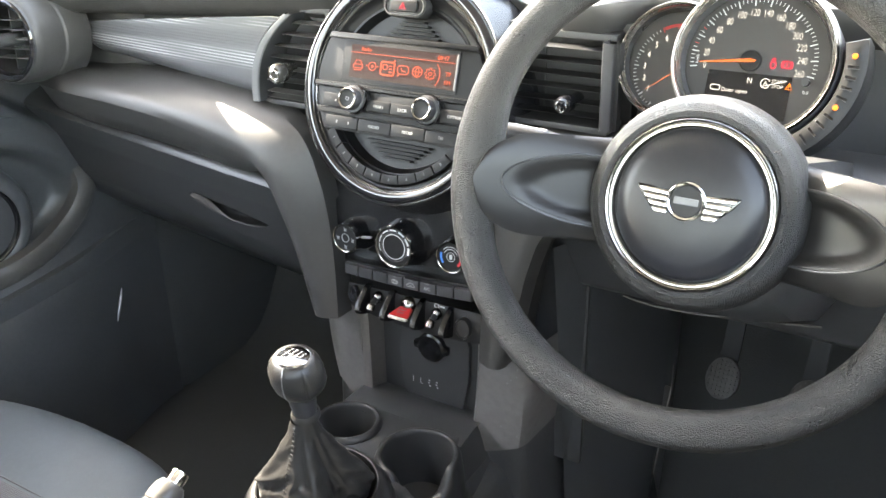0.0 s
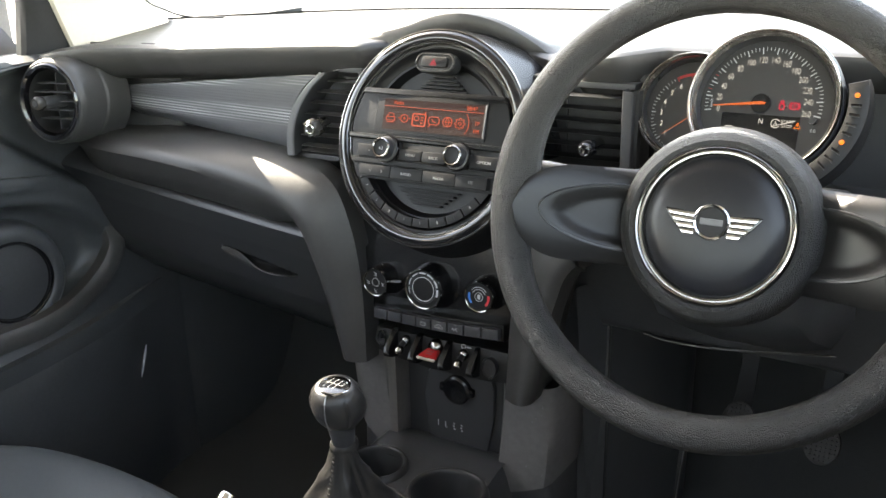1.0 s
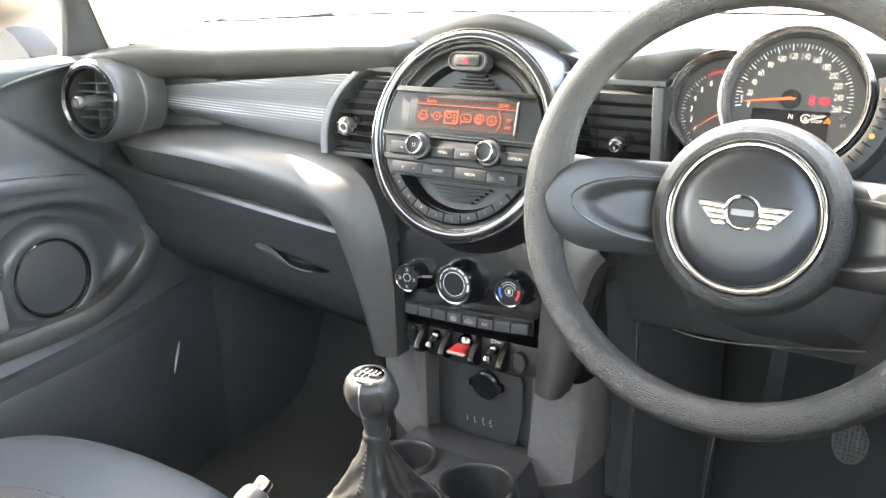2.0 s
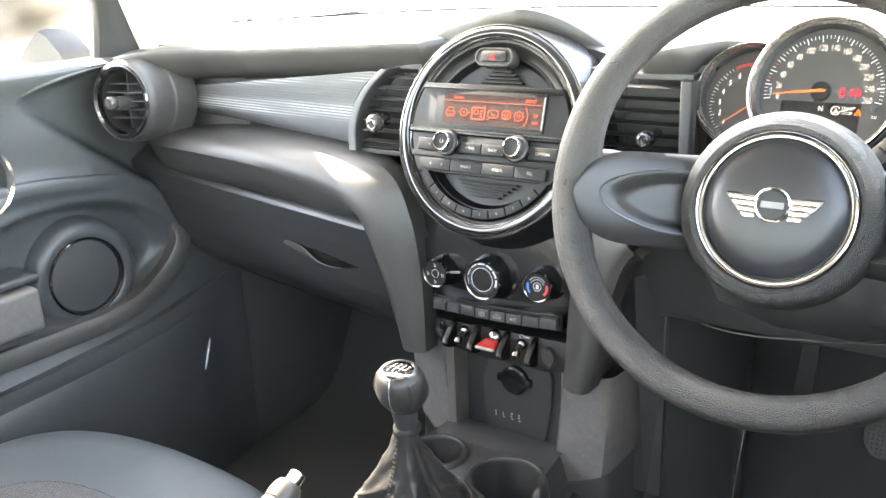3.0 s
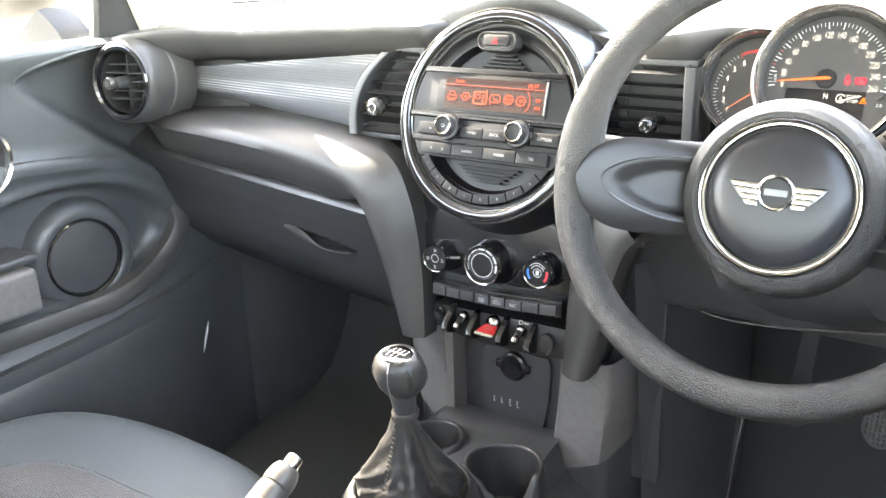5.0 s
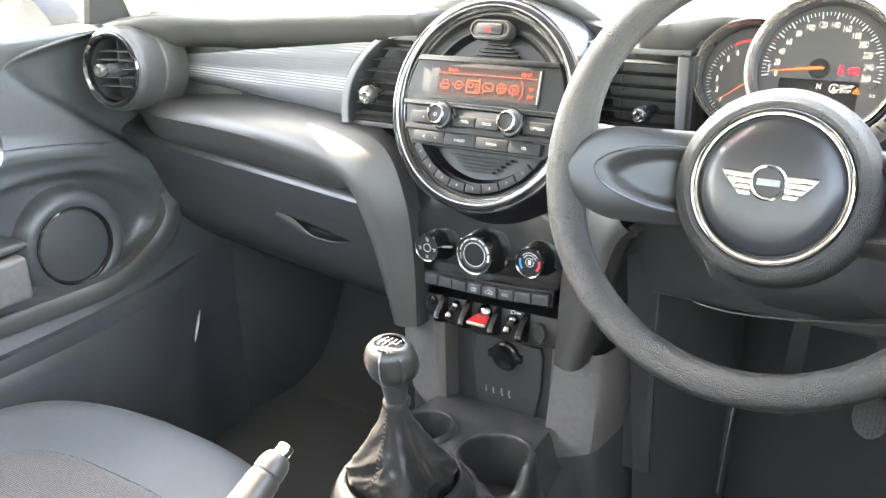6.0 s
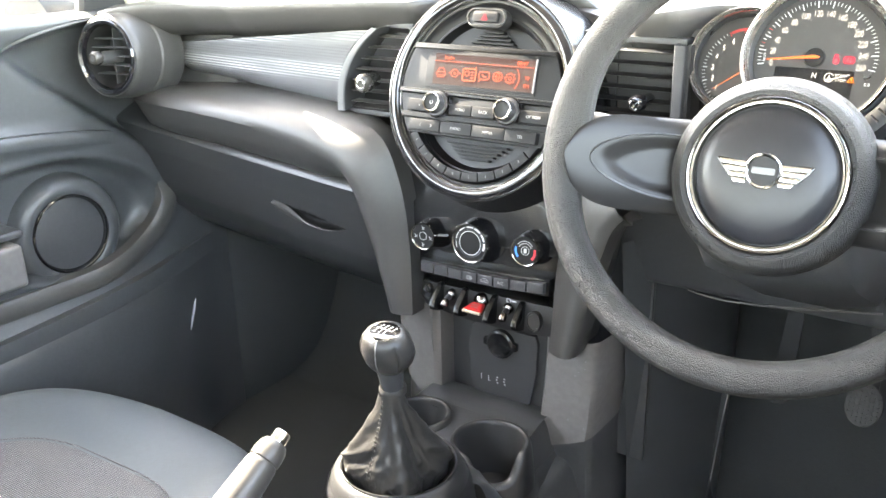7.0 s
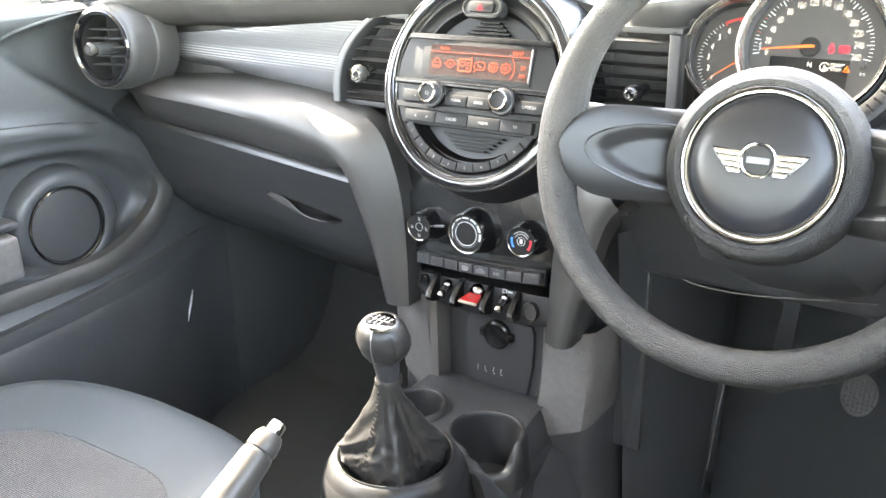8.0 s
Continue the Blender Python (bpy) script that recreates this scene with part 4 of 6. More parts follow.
# row of eight keys, slightly bowed, widening towards the driver
def bow(u):
    return -0.0195 + 0.006 * max(0.0, (u + 0.03) / 0.125) ** 2
part("key_bed", plate([(u, bow(u) - 0.0185) for u in np.linspace(-0.099, 0.099, 12)] + [(u, bow(u) + 0.004) for u in np.linspace(0.099, -0.099, 12)], -0.03, 0.002, 0.002), FIN, climate, "gloss black bed of the keys", matrix=CP)
for k in range(8):
    u0, u1 = (-0.095 + 0.0218 * q + 0.00024 * q * q for q in (k, k + 1))
    us = np.linspace(u0 + 0.0004, u1 - 0.0004, 6)
    kb = part("climate_key", plate([(u, bow(u) - 0.0150) for u in us] + [(u, bow(u)) for u in us[::-1]], -0.01, 0.0095, 0.0034), SATIN, climate, "satin black key", matrix=CP)
    um, vm = (u0 + u1) / 2, bow((u0 + u1) / 2) - 0.0078
    if k == 5:
        words("A/C", 0.0062, CP @ pose(um, vm, 0.0097), LABEL, kb)
    if k == 3:
        part("key_mark", merge(stroke(rrect(um - 0.0042, um + 0.0042, vm - 0.0024, vm + 0.0024, 0.0018), 0.0006, 0.0095, 0.0098, True), *[stroke([(um + d, vm + 0.0018), (um + d + 0.0008, vm), (um + d, vm - 0.0032)], 0.0005, 0.0095, 0.0098) for d in (-0.0022, 0.0, 0.0022)]), LABEL, kb, matrix=CP)
    if k == 4:
        part("key_mark", merge(stroke([(um - 0.006, vm - 0.002), (um - 0.006, vm + 0.0004), (um - 0.0035, vm + 0.0006), (um - 0.0022, vm + 0.0028), (um + 0.0026, vm + 0.0028), (um + 0.0042, vm + 0.0006), (um + 0.006, vm), (um + 0.006, vm - 0.002)], 0.0006, 0.0095, 0.0098, True), stroke([(um - 0.0015, vm - 0.0004), (um + 0.002, vm - 0.0004)], 0.0006, 0.0095, 0.0098)), LABEL, kb, matrix=CP)
    if k in (3, 4, 5):
        part("key_lamp", box(um - 0.0022, um + 0.0022, vm + 0.0055, vm + 0.0063, 0.0085, 0.0092, 0.0002, 1), STITCH, kb, matrix=CP)

# ---------------------------------------------------------------- toggle switches
TP = Matrix(pose(0.003, 0.842, 0.512, 84))
tog = thing("toggle_switch_panel", "gloss black toggle switch strip with red starter toggle", "switch panel", (0, 0.85, 0.49))
part("strip", plate([(-0.104, 0.015), (-0.108, -0.006), (-0.098, -0.020), (-0.06, -0.026), (-0.02, -0.029), (0.03, -0.029), (0.07, -0.027), (0.100, -0.023), (0.109, -0.010), (0.107, 0.020)], -0.03, 0.004, 0.007), COLLAR, tog, "satin black strip", matrix=TP)
def slab(top, drop, bev):
    bm = bmesh.new()
    tv, lv = [bm.verts.new(q) for q in top], [bm.verts.new((a, b - drop * 0.5, c - drop)) for a, b, c in top]
    bm.faces.new(tv), bm.faces.new(lv[::-1])
    for i in range(4):
        bm.faces.new((tv[i], lv[i], lv[(i + 1) % 4], tv[(i + 1) % 4]))
    bmesh.ops.bevel(bm, geom=bm.edges[:], offset=bev, segments=2, affect="EDGES")
    return bm
part("blank_toggle", lathe([(0.0095, -0.002), (0.0095, 0.004), (0.0075, 0.0065), (0.00001, 0.0072)], 28), GLOSS, tog, "gloss black blank oval", matrix=TP @ pose(-0.091, 0.001, 0.004) @ Matrix.Diagonal((0.85, 1.25, 1, 1)))
for u, red in ((-0.053, False), (-0.006, True), (0.037, False)):
    m = TP @ pose(u, -0.001, 0.004)
    r = 0.0115 if red else 0.0080
    t = part("toggle_switch", lathe([(r, -0.004), (r, 0.0035), (r * 0.86, 0.0055), (r * 0.80, 0.0045), (r * 0.72, 0.0058), (r * 0.4, 0.0085), (0.00001, 0.0092)], 32), RINGS, tog, "chrome toggle pivot", matrix=m @ pose(0, 0.006, 0))
    if red:
        part("lever", slab([(-0.0090, 0.006, 0.0085), (0.0090, 0.006, 0.0085), (0.0142, 0.0005, 0.0275), (-0.0142, 0.0005, 0.0275)], 0.0050, 0.0012), RED, t, "red starter lever", matrix=m)
        part("lever_tip", slab([(-0.0146, 0.0004, 0.0272), (0.0146, 0.0004, 0.0272), (0.0142, -0.0030, 0.0300), (-0.0142, -0.0030, 0.0300)], 0.0070, 0.0012), RINGS, t, "chrome lever edge", matrix=m)
        q = m @ Matrix.Translation((0, 0.0036, 0.0182)) @ Matrix.Rotation(radians(-74), 4, "X")
        words("START", 0.0040, q @ pose(0, 0.0026, 0.0004), STITCH, t)
        words("STOP", 0.0040, q @ pose(0, -0.0026, 0.0004), STITCH, t)
    else:
        part("lever", tube([(0, 0.006, 0.004), (0, 0.004, 0.011), (0, -0.001, 0.0175)], [0.0042, 0.0036, 0.0042], 12), SATIN, t, "slim lever", matrix=m)
        part("lever_tip", tube([(0, 0.001, 0.0150), (0, -0.002, 0.0185), (0, -0.0055, 0.0215), (0, -0.0070, 0.0226)], [0.0042, 0.0058, 0.0052, 0.0022], 14), RINGS, t, "chrome lever tip", matrix=m)
# fins that guard the toggles
fin = [(0.0175, -0.002), (0.0175, 0.0045), (0.0150, 0.0085), (0.0050, 0.0190), (-0.0040, 0.0265), (-0.0105, 0.0285), (-0.0160, 0.0250), (-0.0195, 0.0150), (-0.0210, 0.0060), (-0.0210, -0.002)]
for u in (-0.0710, -0.0320, 0.0140, 0.0560):
    part("guard", plate(fin, -0.0038, 0.0038, 0.0018), FIN, tog, "gloss black guard fin", matrix=TP @ Matrix.Translation((u, 0, 0)) @ Matrix(((0, 0, 1, 0), (1, 0, 0, 0), (0, 1, 0, 0), (0, 0, 0, 1))))
part("blank_button", lathe([(0.012, 0.0), (0.0125, 0.006), (0.0115, 0.0085), (0.0095, 0.0085), (0.009, 0.0065), (0.00001, 0.006)], 32), COLLAR, tog, "round blank button", matrix=TP @ pose(0.076, -0.004, 0.004) @ Matrix.Diagonal((0.9, 1.15, 1, 1)))
part("switch_mark", stroke(rrect(0.032, 0.0375, 0.0125, 0.0175, 0.001), 0.0009, 0.0042, 0.0044, True), WHITE, tog, matrix=TP)
part("switch_mark", stroke([(0.0395, 0.0150), (0.0465, 0.0150)], 0.0018, 0.0042, 0.0044), WHITE, tog, matrix=TP)

# ---------------------------------------------------------------- foot of the console: grey cheeks, socket panel
foot = thing("console_foot", "dark console foot with scuffed grey side cheeks", "console", (0, 0.87, 0.33))
for s in (-1, 1):
    cols = [(0.094, 0.060), (0.094, 0.004), (0.098, 0.0), (0.115, 0.0005), (0.135, 0.002), (0.152, 0.005), (0.160, 0.014), (0.168, 0.06), (0.176, 0.12), (0.186, 0.30)]
    def cheek_point(x, dy, t):
        lo = 0.298 + max(0.0, min(x, 0.176) - 0.094) * (0.60 if s > 0 else 0.95) + 0.06 * max(0.0, dy - 0.02)
        z = 0.486 + (lo - 0.486) * t
        return s * (x - (0.005 + 0.022 * t if s > 0 else 0.016 * t) * max(0.35, min(1.0, (0.165 - x) / 0.05)) + 0.004 * math.sin(3 * t)), 0.850 + dy + 0.008 * t, z
    part("cheek", sheet([[cheek_point(x, dy, t) for x, dy in cols] for t in np.linspace(0, 1, 9)]), GREY, foot, "scuffed mid-grey plastic cheek")
    low = [cheek_point(x, dy, 1.0) for x, dy in cols]
    part("lower_panel", sheet([[(a, b + 0.004, c) for a, b, c in low], [(a, b + 0.006, c - 0.012) for a, b, c in low], [(a * 1.02, b + 0.004, c * 0.4 + 0.10) for a, b, c in low], [(a * 1.05, b, FLOOR) for a, b, c in low]]), HARD, foot, "black lower console panel")
    # the lit strip beside the left cheek: its warm light is in the colour
    if s < 0:
        part("lit_strip", box(s * 0.080, s * 0.095, 0.852, 0.93, 0.30, 0.492, 0.004), BRONZE, foot, "plastic strip, warm grey for the light on it")
rnd = random.Random(5)
for k in range(8):
    x, t = rnd.uniform(0.100, 0.150), rnd.uniform(0.15, 0.95)
    px, py, pz = cheek_point(x, 0.001, t)
    part("scuff", box(-0.0004, 0.0004 + 0.0012 * rnd.random(), -0.0003, 0.0003, -0.0004, 0.0006 + 0.0025 * rnd.random() ** 2, 0.0001, 1), STITCH, foot, matrix=Matrix(pose(px, py - 0.0006, pz, 0, rnd.uniform(-40, 40))))
part("recess", box(-0.082, 0.082, 0.885, 0.93, 0.28, 0.50, 0.004), DARK, foot, "matt black recessed panel")
outline = [(-0.044, 0.455), (-0.05, 0.42), (-0.046, 0.37), (-0.03, 0.325), (-0.01, 0.315), (0.03, 0.318), (0.048, 0.34), (0.060, 0.40), (0.062, 0.45), (0.058, 0.462), (-0.036, 0.462)]
part("socket_plate", plate(outline, 0, 0.006, 0.003), DARK, foot, "matt black socket plate", matrix=Matrix.Translation((0, 0.884, 0)) @ Matrix.Rotation(radians(90), 4, "X"))
SK = Matrix(pose(0.006, 0.8785, 0.440, 90))
sk = part("power_socket", lathe([(0.021, 0.0), (0.021, 0.008), (0.018, 0.010), (0.015, 0.009), (0.00001, 0.008)], 36), FIN, foot, "black power socket cap", matrix=SK)
part("socket_tab", box(-0.027, 0.027, -0.006, 0.006, 0.0, 0.0085, 0.003), FIN, sk, matrix=SK)
for k, u in enumerate((-0.022, -0.010, 0.004, 0.016)):
    m = pose(u - 0.006, 0.8778, 0.378, 90)
    if k < 2:
        part("plug_mark", stroke([(0, 0.0045), (0, -0.0045)] if k == 0 else [(0, 0.0045), (0, -0.004), (0.0032, -0.004)], 0.0009, 0.0, 0.0004), WHITE, foot, matrix=m)
    else:
        part("plug_mark", merge(*[stroke([(-0.001 + d, 0.005 - 0.0042 * i), (0.0015 + d, 0.004 - 0.0042 * i)], 0.0018, 0, 0.0004) for i, d in enumerate((0.0, -0.0008, 0.0006))]), WHITE, foot, matrix=m)
# ---------------------------------------------------------------- centre console, cup holders
console = thing("centre_console", "black plastic centre console with two cup holders", "console", (0.01, 0.65, FLOOR))
def tunnel_row(y, z, w):
    return [(-0.045 - w, y, FLOOR), (-0.030 - w, y, z - 0.10), (-w, y, z - 0.016), (0.010 - w, y, z - 0.004), (0.024 - w, y, z), (w - 0.024, y, z), (w - 0.010, y, z - 0.004), (w, y, z - 0.016), (w + 0.026, y, z - 0.10), (w + 0.045, y, FLOOR)]
part("tunnel", sheet([tunnel_row(*q) for q in curve([(0.10, 0.17, 0.10), (0.30, 0.17, 0.10), (0.47, 0.18, 0.10), (0.54, 0.25, 0.11), (0.60, 0.27, 0.118), (0.70, 0.275, 0.118), (0.80, 0.28, 0.118), (0.86, 0.295, 0.124), (0.92, 0.30, 0.135), (1.10, 0.30, 0.145)], 40)], caps=True), HARD, console, "black plastic tunnel cover")
CUPS = ((0.060, 0.752, 0.0450, 0.368, 0.075, 0.036), (-0.062, 0.770, 0.037, 0.362, 0.06, 0.0))
BOOT = (0.016, 0.614)
# top deck with openings for the cups
def deck_z(x, y):
    z = 0.356 - 0.05 * max(0, (abs(x) - 0.098) / 0.02) ** 2
    z -= 0.040 * math.exp(-((x - 0.098) / 0.020) ** 2 - ((y - 0.718) / 0.026) ** 2)
    return z + 0.02 * max(0, (0.72 - y) / 0.08)
def deck_edge(y):
    """Half width of the deck on the driver's side."""
    return 0.119 - 0.021 * max(0.0, min(1.0, (y - 0.735) / 0.07))
bm = bmesh.new()
xs, ys2 = np.linspace(-0.119, 0.119, 70), np.linspace(0.660, 0.865, 74)
vv = [[bm.verts.new((x if x < 0 else x * deck_edge(y) / 0.119, y, deck_z(x, y))) for x in xs] for y in ys2]
for i in range(73):
    for j in range(69):
        cx, cy = (vv[i][j].co.x + vv[i][j + 1].co.x) / 2, (ys2[i] + ys2[i + 1]) / 2
        if all((cx - c[0]) ** 2 + (cy - c[1]) ** 2 > (c[2] + 0.005) ** 2 for c in CUPS) and (cx - BOOT[0]) ** 2 + (cy - BOOT[1]) ** 2 > 0.069 ** 2 and not (cx < -0.03 and cy < 0.725):
            bm.faces.new((vv[i][j], vv[i][j + 1], vv[i + 1][j + 1], vv[i + 1][j]))
part("deck", bm, HARD, console, "black plastic deck round the cup holders")
for s in (-1, 1):
    ys2 = np.linspace(0.725 if s < 0 else 0.660, 0.865, 50)
    wd = [deck_edge(y) if s > 0 else 0.119 for y in ys2]
    part("deck_side", sheet([[(s * (q + a), y, deck_z(s * 0.119, y) - b) for q, y in zip(wd, ys2)] for a, b in ((0.0, 0.0), (0.003, 0.004), (0.007, 0.02), (0.014, 0.09), (0.022, 0.16))]), HARD, console, "black plastic console side")
def cup(x, y, r, z, depth, notch):
    """A cup holder; notch: how far its wall is cut down on the driver's side."""
    prof = [(r * 0.80, -depth), (r * 0.88, -depth * 0.55), (r * 0.95, -depth * 0.2), (r * 0.985, -0.006), (r, 0.0), (r + 0.0025, 0.0024), (r + 0.006, 0.0014), (r + 0.0095, -0.008), (r + 0.012, -0.03), (r + 0.014, -0.06)]
    rows = []
    for i in range(72):
        a = 2 * math.pi * i / 72
        d = (math.degrees(a) - 308 + 180) % 360 - 180
        cutd = notch / (1 + math.exp((abs(d) - 34) / 5.0))
        rows.append([(x + q * math.cos(a), y + q * math.sin(a), z + min(h, 0.0024 - cutd + 0.15 * h)) for q, h in prof])
    c = part("cup_holder", sheet(rows, close_v=True), CUP, console, "black cup holder with smooth rim", sharp=1.2)
    part("cup_floor", disc(r * 0.82, -depth - 0.004, -depth + 0.001, 40), DARK, c, matrix=pose(x, y, z))
    return c
for c in CUPS:
    cup(*c)
# collar round the gear lever, with a fine bright line
m = pose(BOOT[0], BOOT[1], 0.400)
part("shifter_collar", lathe([(0.058, -0.045), (0.062, -0.020), (0.0665, -0.004), (0.0695, 0.0), (0.0745, -0.002), (0.0805, -0.012), (0.0865, -0.030), (0.0930, -0.070), (0.098, -0.16)], 72), COLLAR, console, "gloss black collar round the gear lever", matrix=m)
part("collar_line", lathe([(0.0660, -0.003), (0.0672, 0.0014), (0.0690, 0.0018), (0.0702, -0.0005)], 72), COLLAR, console, "fine raised ring", matrix=m)
part("collar_band", lathe([(0.0830, -0.0165), (0.0855, -0.0205), (0.0895, -0.036), (0.0942, -0.075)], 72), COLLAR, console, "gloss dark band round the collar", matrix=m)
# foot ridge where the console meets the stack, and the cup divider
part("foot_ridge", sheet([[(x, y, z) for x in np.linspace(-0.092, 0.090, 12)] for y, z in ((0.805, 0.3535), (0.826, 0.3575), (0.840, 0.3595), (0.862, 0.358), (0.90, 0.345))]), HARD, console)

# ---------------------------------------------------------------- gear lever
lever = thing("gear_lever", "black gear lever with leather gaiter and shift plate", "gear lever", (0.022, 0.60, 0.385))
GK = Matrix.Translation((0.0275, 0.593, 0.5265)) @ Matrix.Rotation(radians(10), 4, "X") @ Matrix.Rotation(radians(3), 4, "Y") @ Matrix.Diagonal((0.95, 0.95, 0.95, 1))
prof = [(0.0150, 0.006), (0.0160, 0.012), (0.0175, 0.0165), (0.0225, 0.021), (0.0278, 0.029), (0.0305, 0.039), (0.0304, 0.049), (0.0280, 0.059), (0.0235, 0.0655), (0.0205, 0.0672), (0.0180, 0.0676)]
rows = []
for r, h in prof:
    row = []
    for j in range(216):
        a = 2 * math.pi * j / 216
        side = (math.degrees(a) + 90) % 180 - 90        # bulging cheeks to either side, parted by a groove
        f = math.sin(math.pi * max(0.0, min(1.0, (h - 0.012) / 0.052)))
        g = f * (0.085 / (1 + math.exp((abs(side) - 31) / 1.5)) - 0.060 * math.exp(-((abs(side) - 33) / 2.6) ** 2))
        row.append((r * (1 + g) * math.cos(a), r * (1 + g) * math.sin(a) * 0.92, h))
    rows.append(row)
part("knob", sheet(rows, close_u=True), LEATHER, lever, "black leather gear knob with seams", matrix=GK, sharp=2.0)
part("neck", lathe([(0.0125, -0.020), (0.0132, -0.010), (0.0150, 0.004), (0.0166, 0.0165)], 40), SATIN, lever, "black plastic neck", matrix=GK)
TOPM = GK @ Matrix.Diagonal((0.76, 0.76, 0.74, 1)) @ Matrix.Translation((0, 0.0005, 0.0898)) @ Matrix.Rotation(radians(-10), 4, "X")
plateo = part("shift_plate", lathe([(0.0245, -0.006), (0.0235, 0.0012), (0.015, 0.0026), (0.00001, 0.0032)], 40), GLOSS, lever, "gloss black shift plate", matrix=TOPM)
part("plate_ring", lathe([(0.0250, -0.0030), (0.0248, 0.0008), (0.0238, 0.0016), (0.0232, 0.0010)], 40), CHROME, plateo, "chrome plate ring", matrix=TOPM)
gate = [[(-0.012, 0.008), (-0.012, -0.008)], [(-0.004, 0.008), (-0.004, -0.008)], [(0.004, 0.008), (0.004, -0.008)], [(-0.015, 0), (0.012, 0)], [(0.012, 0.008), (0.012, 0)]]
part("gate_lines", merge(*[stroke(g, 0.0004, 0.0030, 0.0034) for g in gate]), WHITE, plateo, matrix=TOPM)
for tx, u, v in (("1", -0.012, 0.0118), ("3", -0.004, 0.0118), ("5", 0.004, 0.0118), ("R", 0.012, 0.0118), ("2", -0.012, -0.0115), ("4", -0.004, -0.0115), ("6", 0.004, -0.0115)):
    words(tx, 0.0050, TOPM @ pose(u, v, 0.0026), WHITE, plateo, depth=0.0004)
part("seam", tube([((r + 0.0003) * math.cos(radians(277)), (r + 0.0003) * math.sin(radians(277)) * 0.92, h) for r, h in prof[3:]], 0.0008, 6), SILVER, lever, "fine pale seam", matrix=GK)
# gaiter: leather skirt with folds, drawn in at the neck
def gaiter_point(k, a):
    """A point of the gaiter: k from the neck (0) to the foot (1), a round it."""
    rad = float(np.interp(k, (0, 0.15, 0.4, 0.62, 0.78, 0.86, 0.93, 1), (0.0140, 0.0185, 0.0310, 0.0440, 0.0525, 0.0530, 0.0500, 0.0440)))
    b = a - radians(262)
    p = 2 + 3.2 * math.sin(math.pi * min(1.0, k * 0.72)) ** 1.2    # round at the neck, squarish below
    sq = (abs(math.cos(b)) ** p + abs(math.sin(b)) ** p) ** (-1 / p)
    env = math.sin(math.pi * min(1, k * 0.9)) ** 0.9
    off = lambda deg, w: math.exp(-(((math.degrees(a) - deg + 180) % 360 - 180) / w) ** 2)
    fold = -0.10 * off(288 + 16 * k, 12) - 0.16 * off(334 + 14 * k, 11) + 0.05 * off(312, 9) - 0.13 * off(8 - 14 * k, 12) + 0.04 * off(216, 9) - 0.10 * off(178, 10) - 0.12 * off(150, 14) - 0.10 * off(70, 14)
    v = Vector((2.1 * math.cos(a) + 3.0 * k, 2.1 * math.sin(a) - 1.5 * k, 3.6 * k))
    crease = (0.5 - abs(noise.noise(v))) * 0.17 * env + (0.4 - abs(noise.noise(v * 2.0))) * 0.20 * max(0.0, k - 0.35)
    r = rad * sq * (0.93 + 1.1 * env * fold + crease)
    cx = 0.0275 + (BOOT[0] - 0.0275) * k
    cy = 0.590 + (BOOT[1] - 0.590) * k ** 0.9
    return cx + r * math.cos(a), cy + r * math.sin(a), float(np.interp(k, (0, 0.78, 0.88, 1), (0.509, 0.409, 0.397, 0.374))) + 0.007 * off(214, 20) * max(0.0, 1 - abs(k - 0.8) / 0.2)
rows = [[gaiter_point(i / 59, 2 * math.pi * j / 180) for j in range(180)] for i in range(60)]
part("gaiter", sheet(rows, close_u=True), LEATHER, lever, "creased black leather gaiter", sharp=2.0)
part("gaiter_collar", lathe([(0.0130, -0.022), (0.0160, -0.020), (0.0165, -0.015), (0.0140, -0.011)], 36), LEATHER, lever, matrix=GK)
for i in range(18):
    for da in (-0.045, 0.045):
        x, y, z = gaiter_point(0.05 + 0.042 * i, radians(265) + da)
        part("stitch", box(-0.0004, 0.0004, -0.0009, 0.0004, -0.0014, 0.0014, 0.0002, 1), THREAD, lever, matrix=pose(x, y, z))

# ---------------------------------------------------------------- handbrake
hb = thing("handbrake", "satin pale metal handbrake lever with chrome release button", "handbrake", (-0.01, 0.30, 0.33))
TIP = Vector((-0.006, 0.455, 0.520))
HBD = Vector((0.035, 0.86, 0.50)).normalized()
HB = Matrix.Translation(TIP) @ HBD.to_track_quat("Z", "Y").to_matrix().to_4x4()
GRIP = mat("champagne_satin_metal", (0.075, 0.071, 0.066), 0.36, metal=0.5, bump=0.06, bscale=800, var=0.05)
part("grip", lathe([(0.0225, -0.30), (0.0222, -0.20), (0.0205, -0.10), (0.0172, -0.040), (0.0160, -0.0355), (0.0150, -0.0345)], 32), GRIP, hb, "satin pale metal grip", matrix=HB)
part("collar", lathe([(0.0150, -0.0345), (0.0164, -0.0330), (0.0164, -0.026), (0.0150, -0.018), (0.0118, -0.0125), (0.0085, -0.012)], 32), GRIP, hb, "satin metal collar", matrix=HB)
part("release_button", lathe([(0.0088, -0.014), (0.0090, -0.002), (0.0080, 0.0), (0.00001, 0.0005)], 24), CHROME, hb, "chrome release button", matrix=HB)
part("boot", tube(curve([tuple(TIP - HBD * 0.27), tuple(TIP - HBD * 0.34), tuple(TIP - HBD * 0.40)], 6), [0.024, 0.03, 0.036, 0.042, 0.048, 0.055], 16), LEATHER, hb, "black leather sleeve")

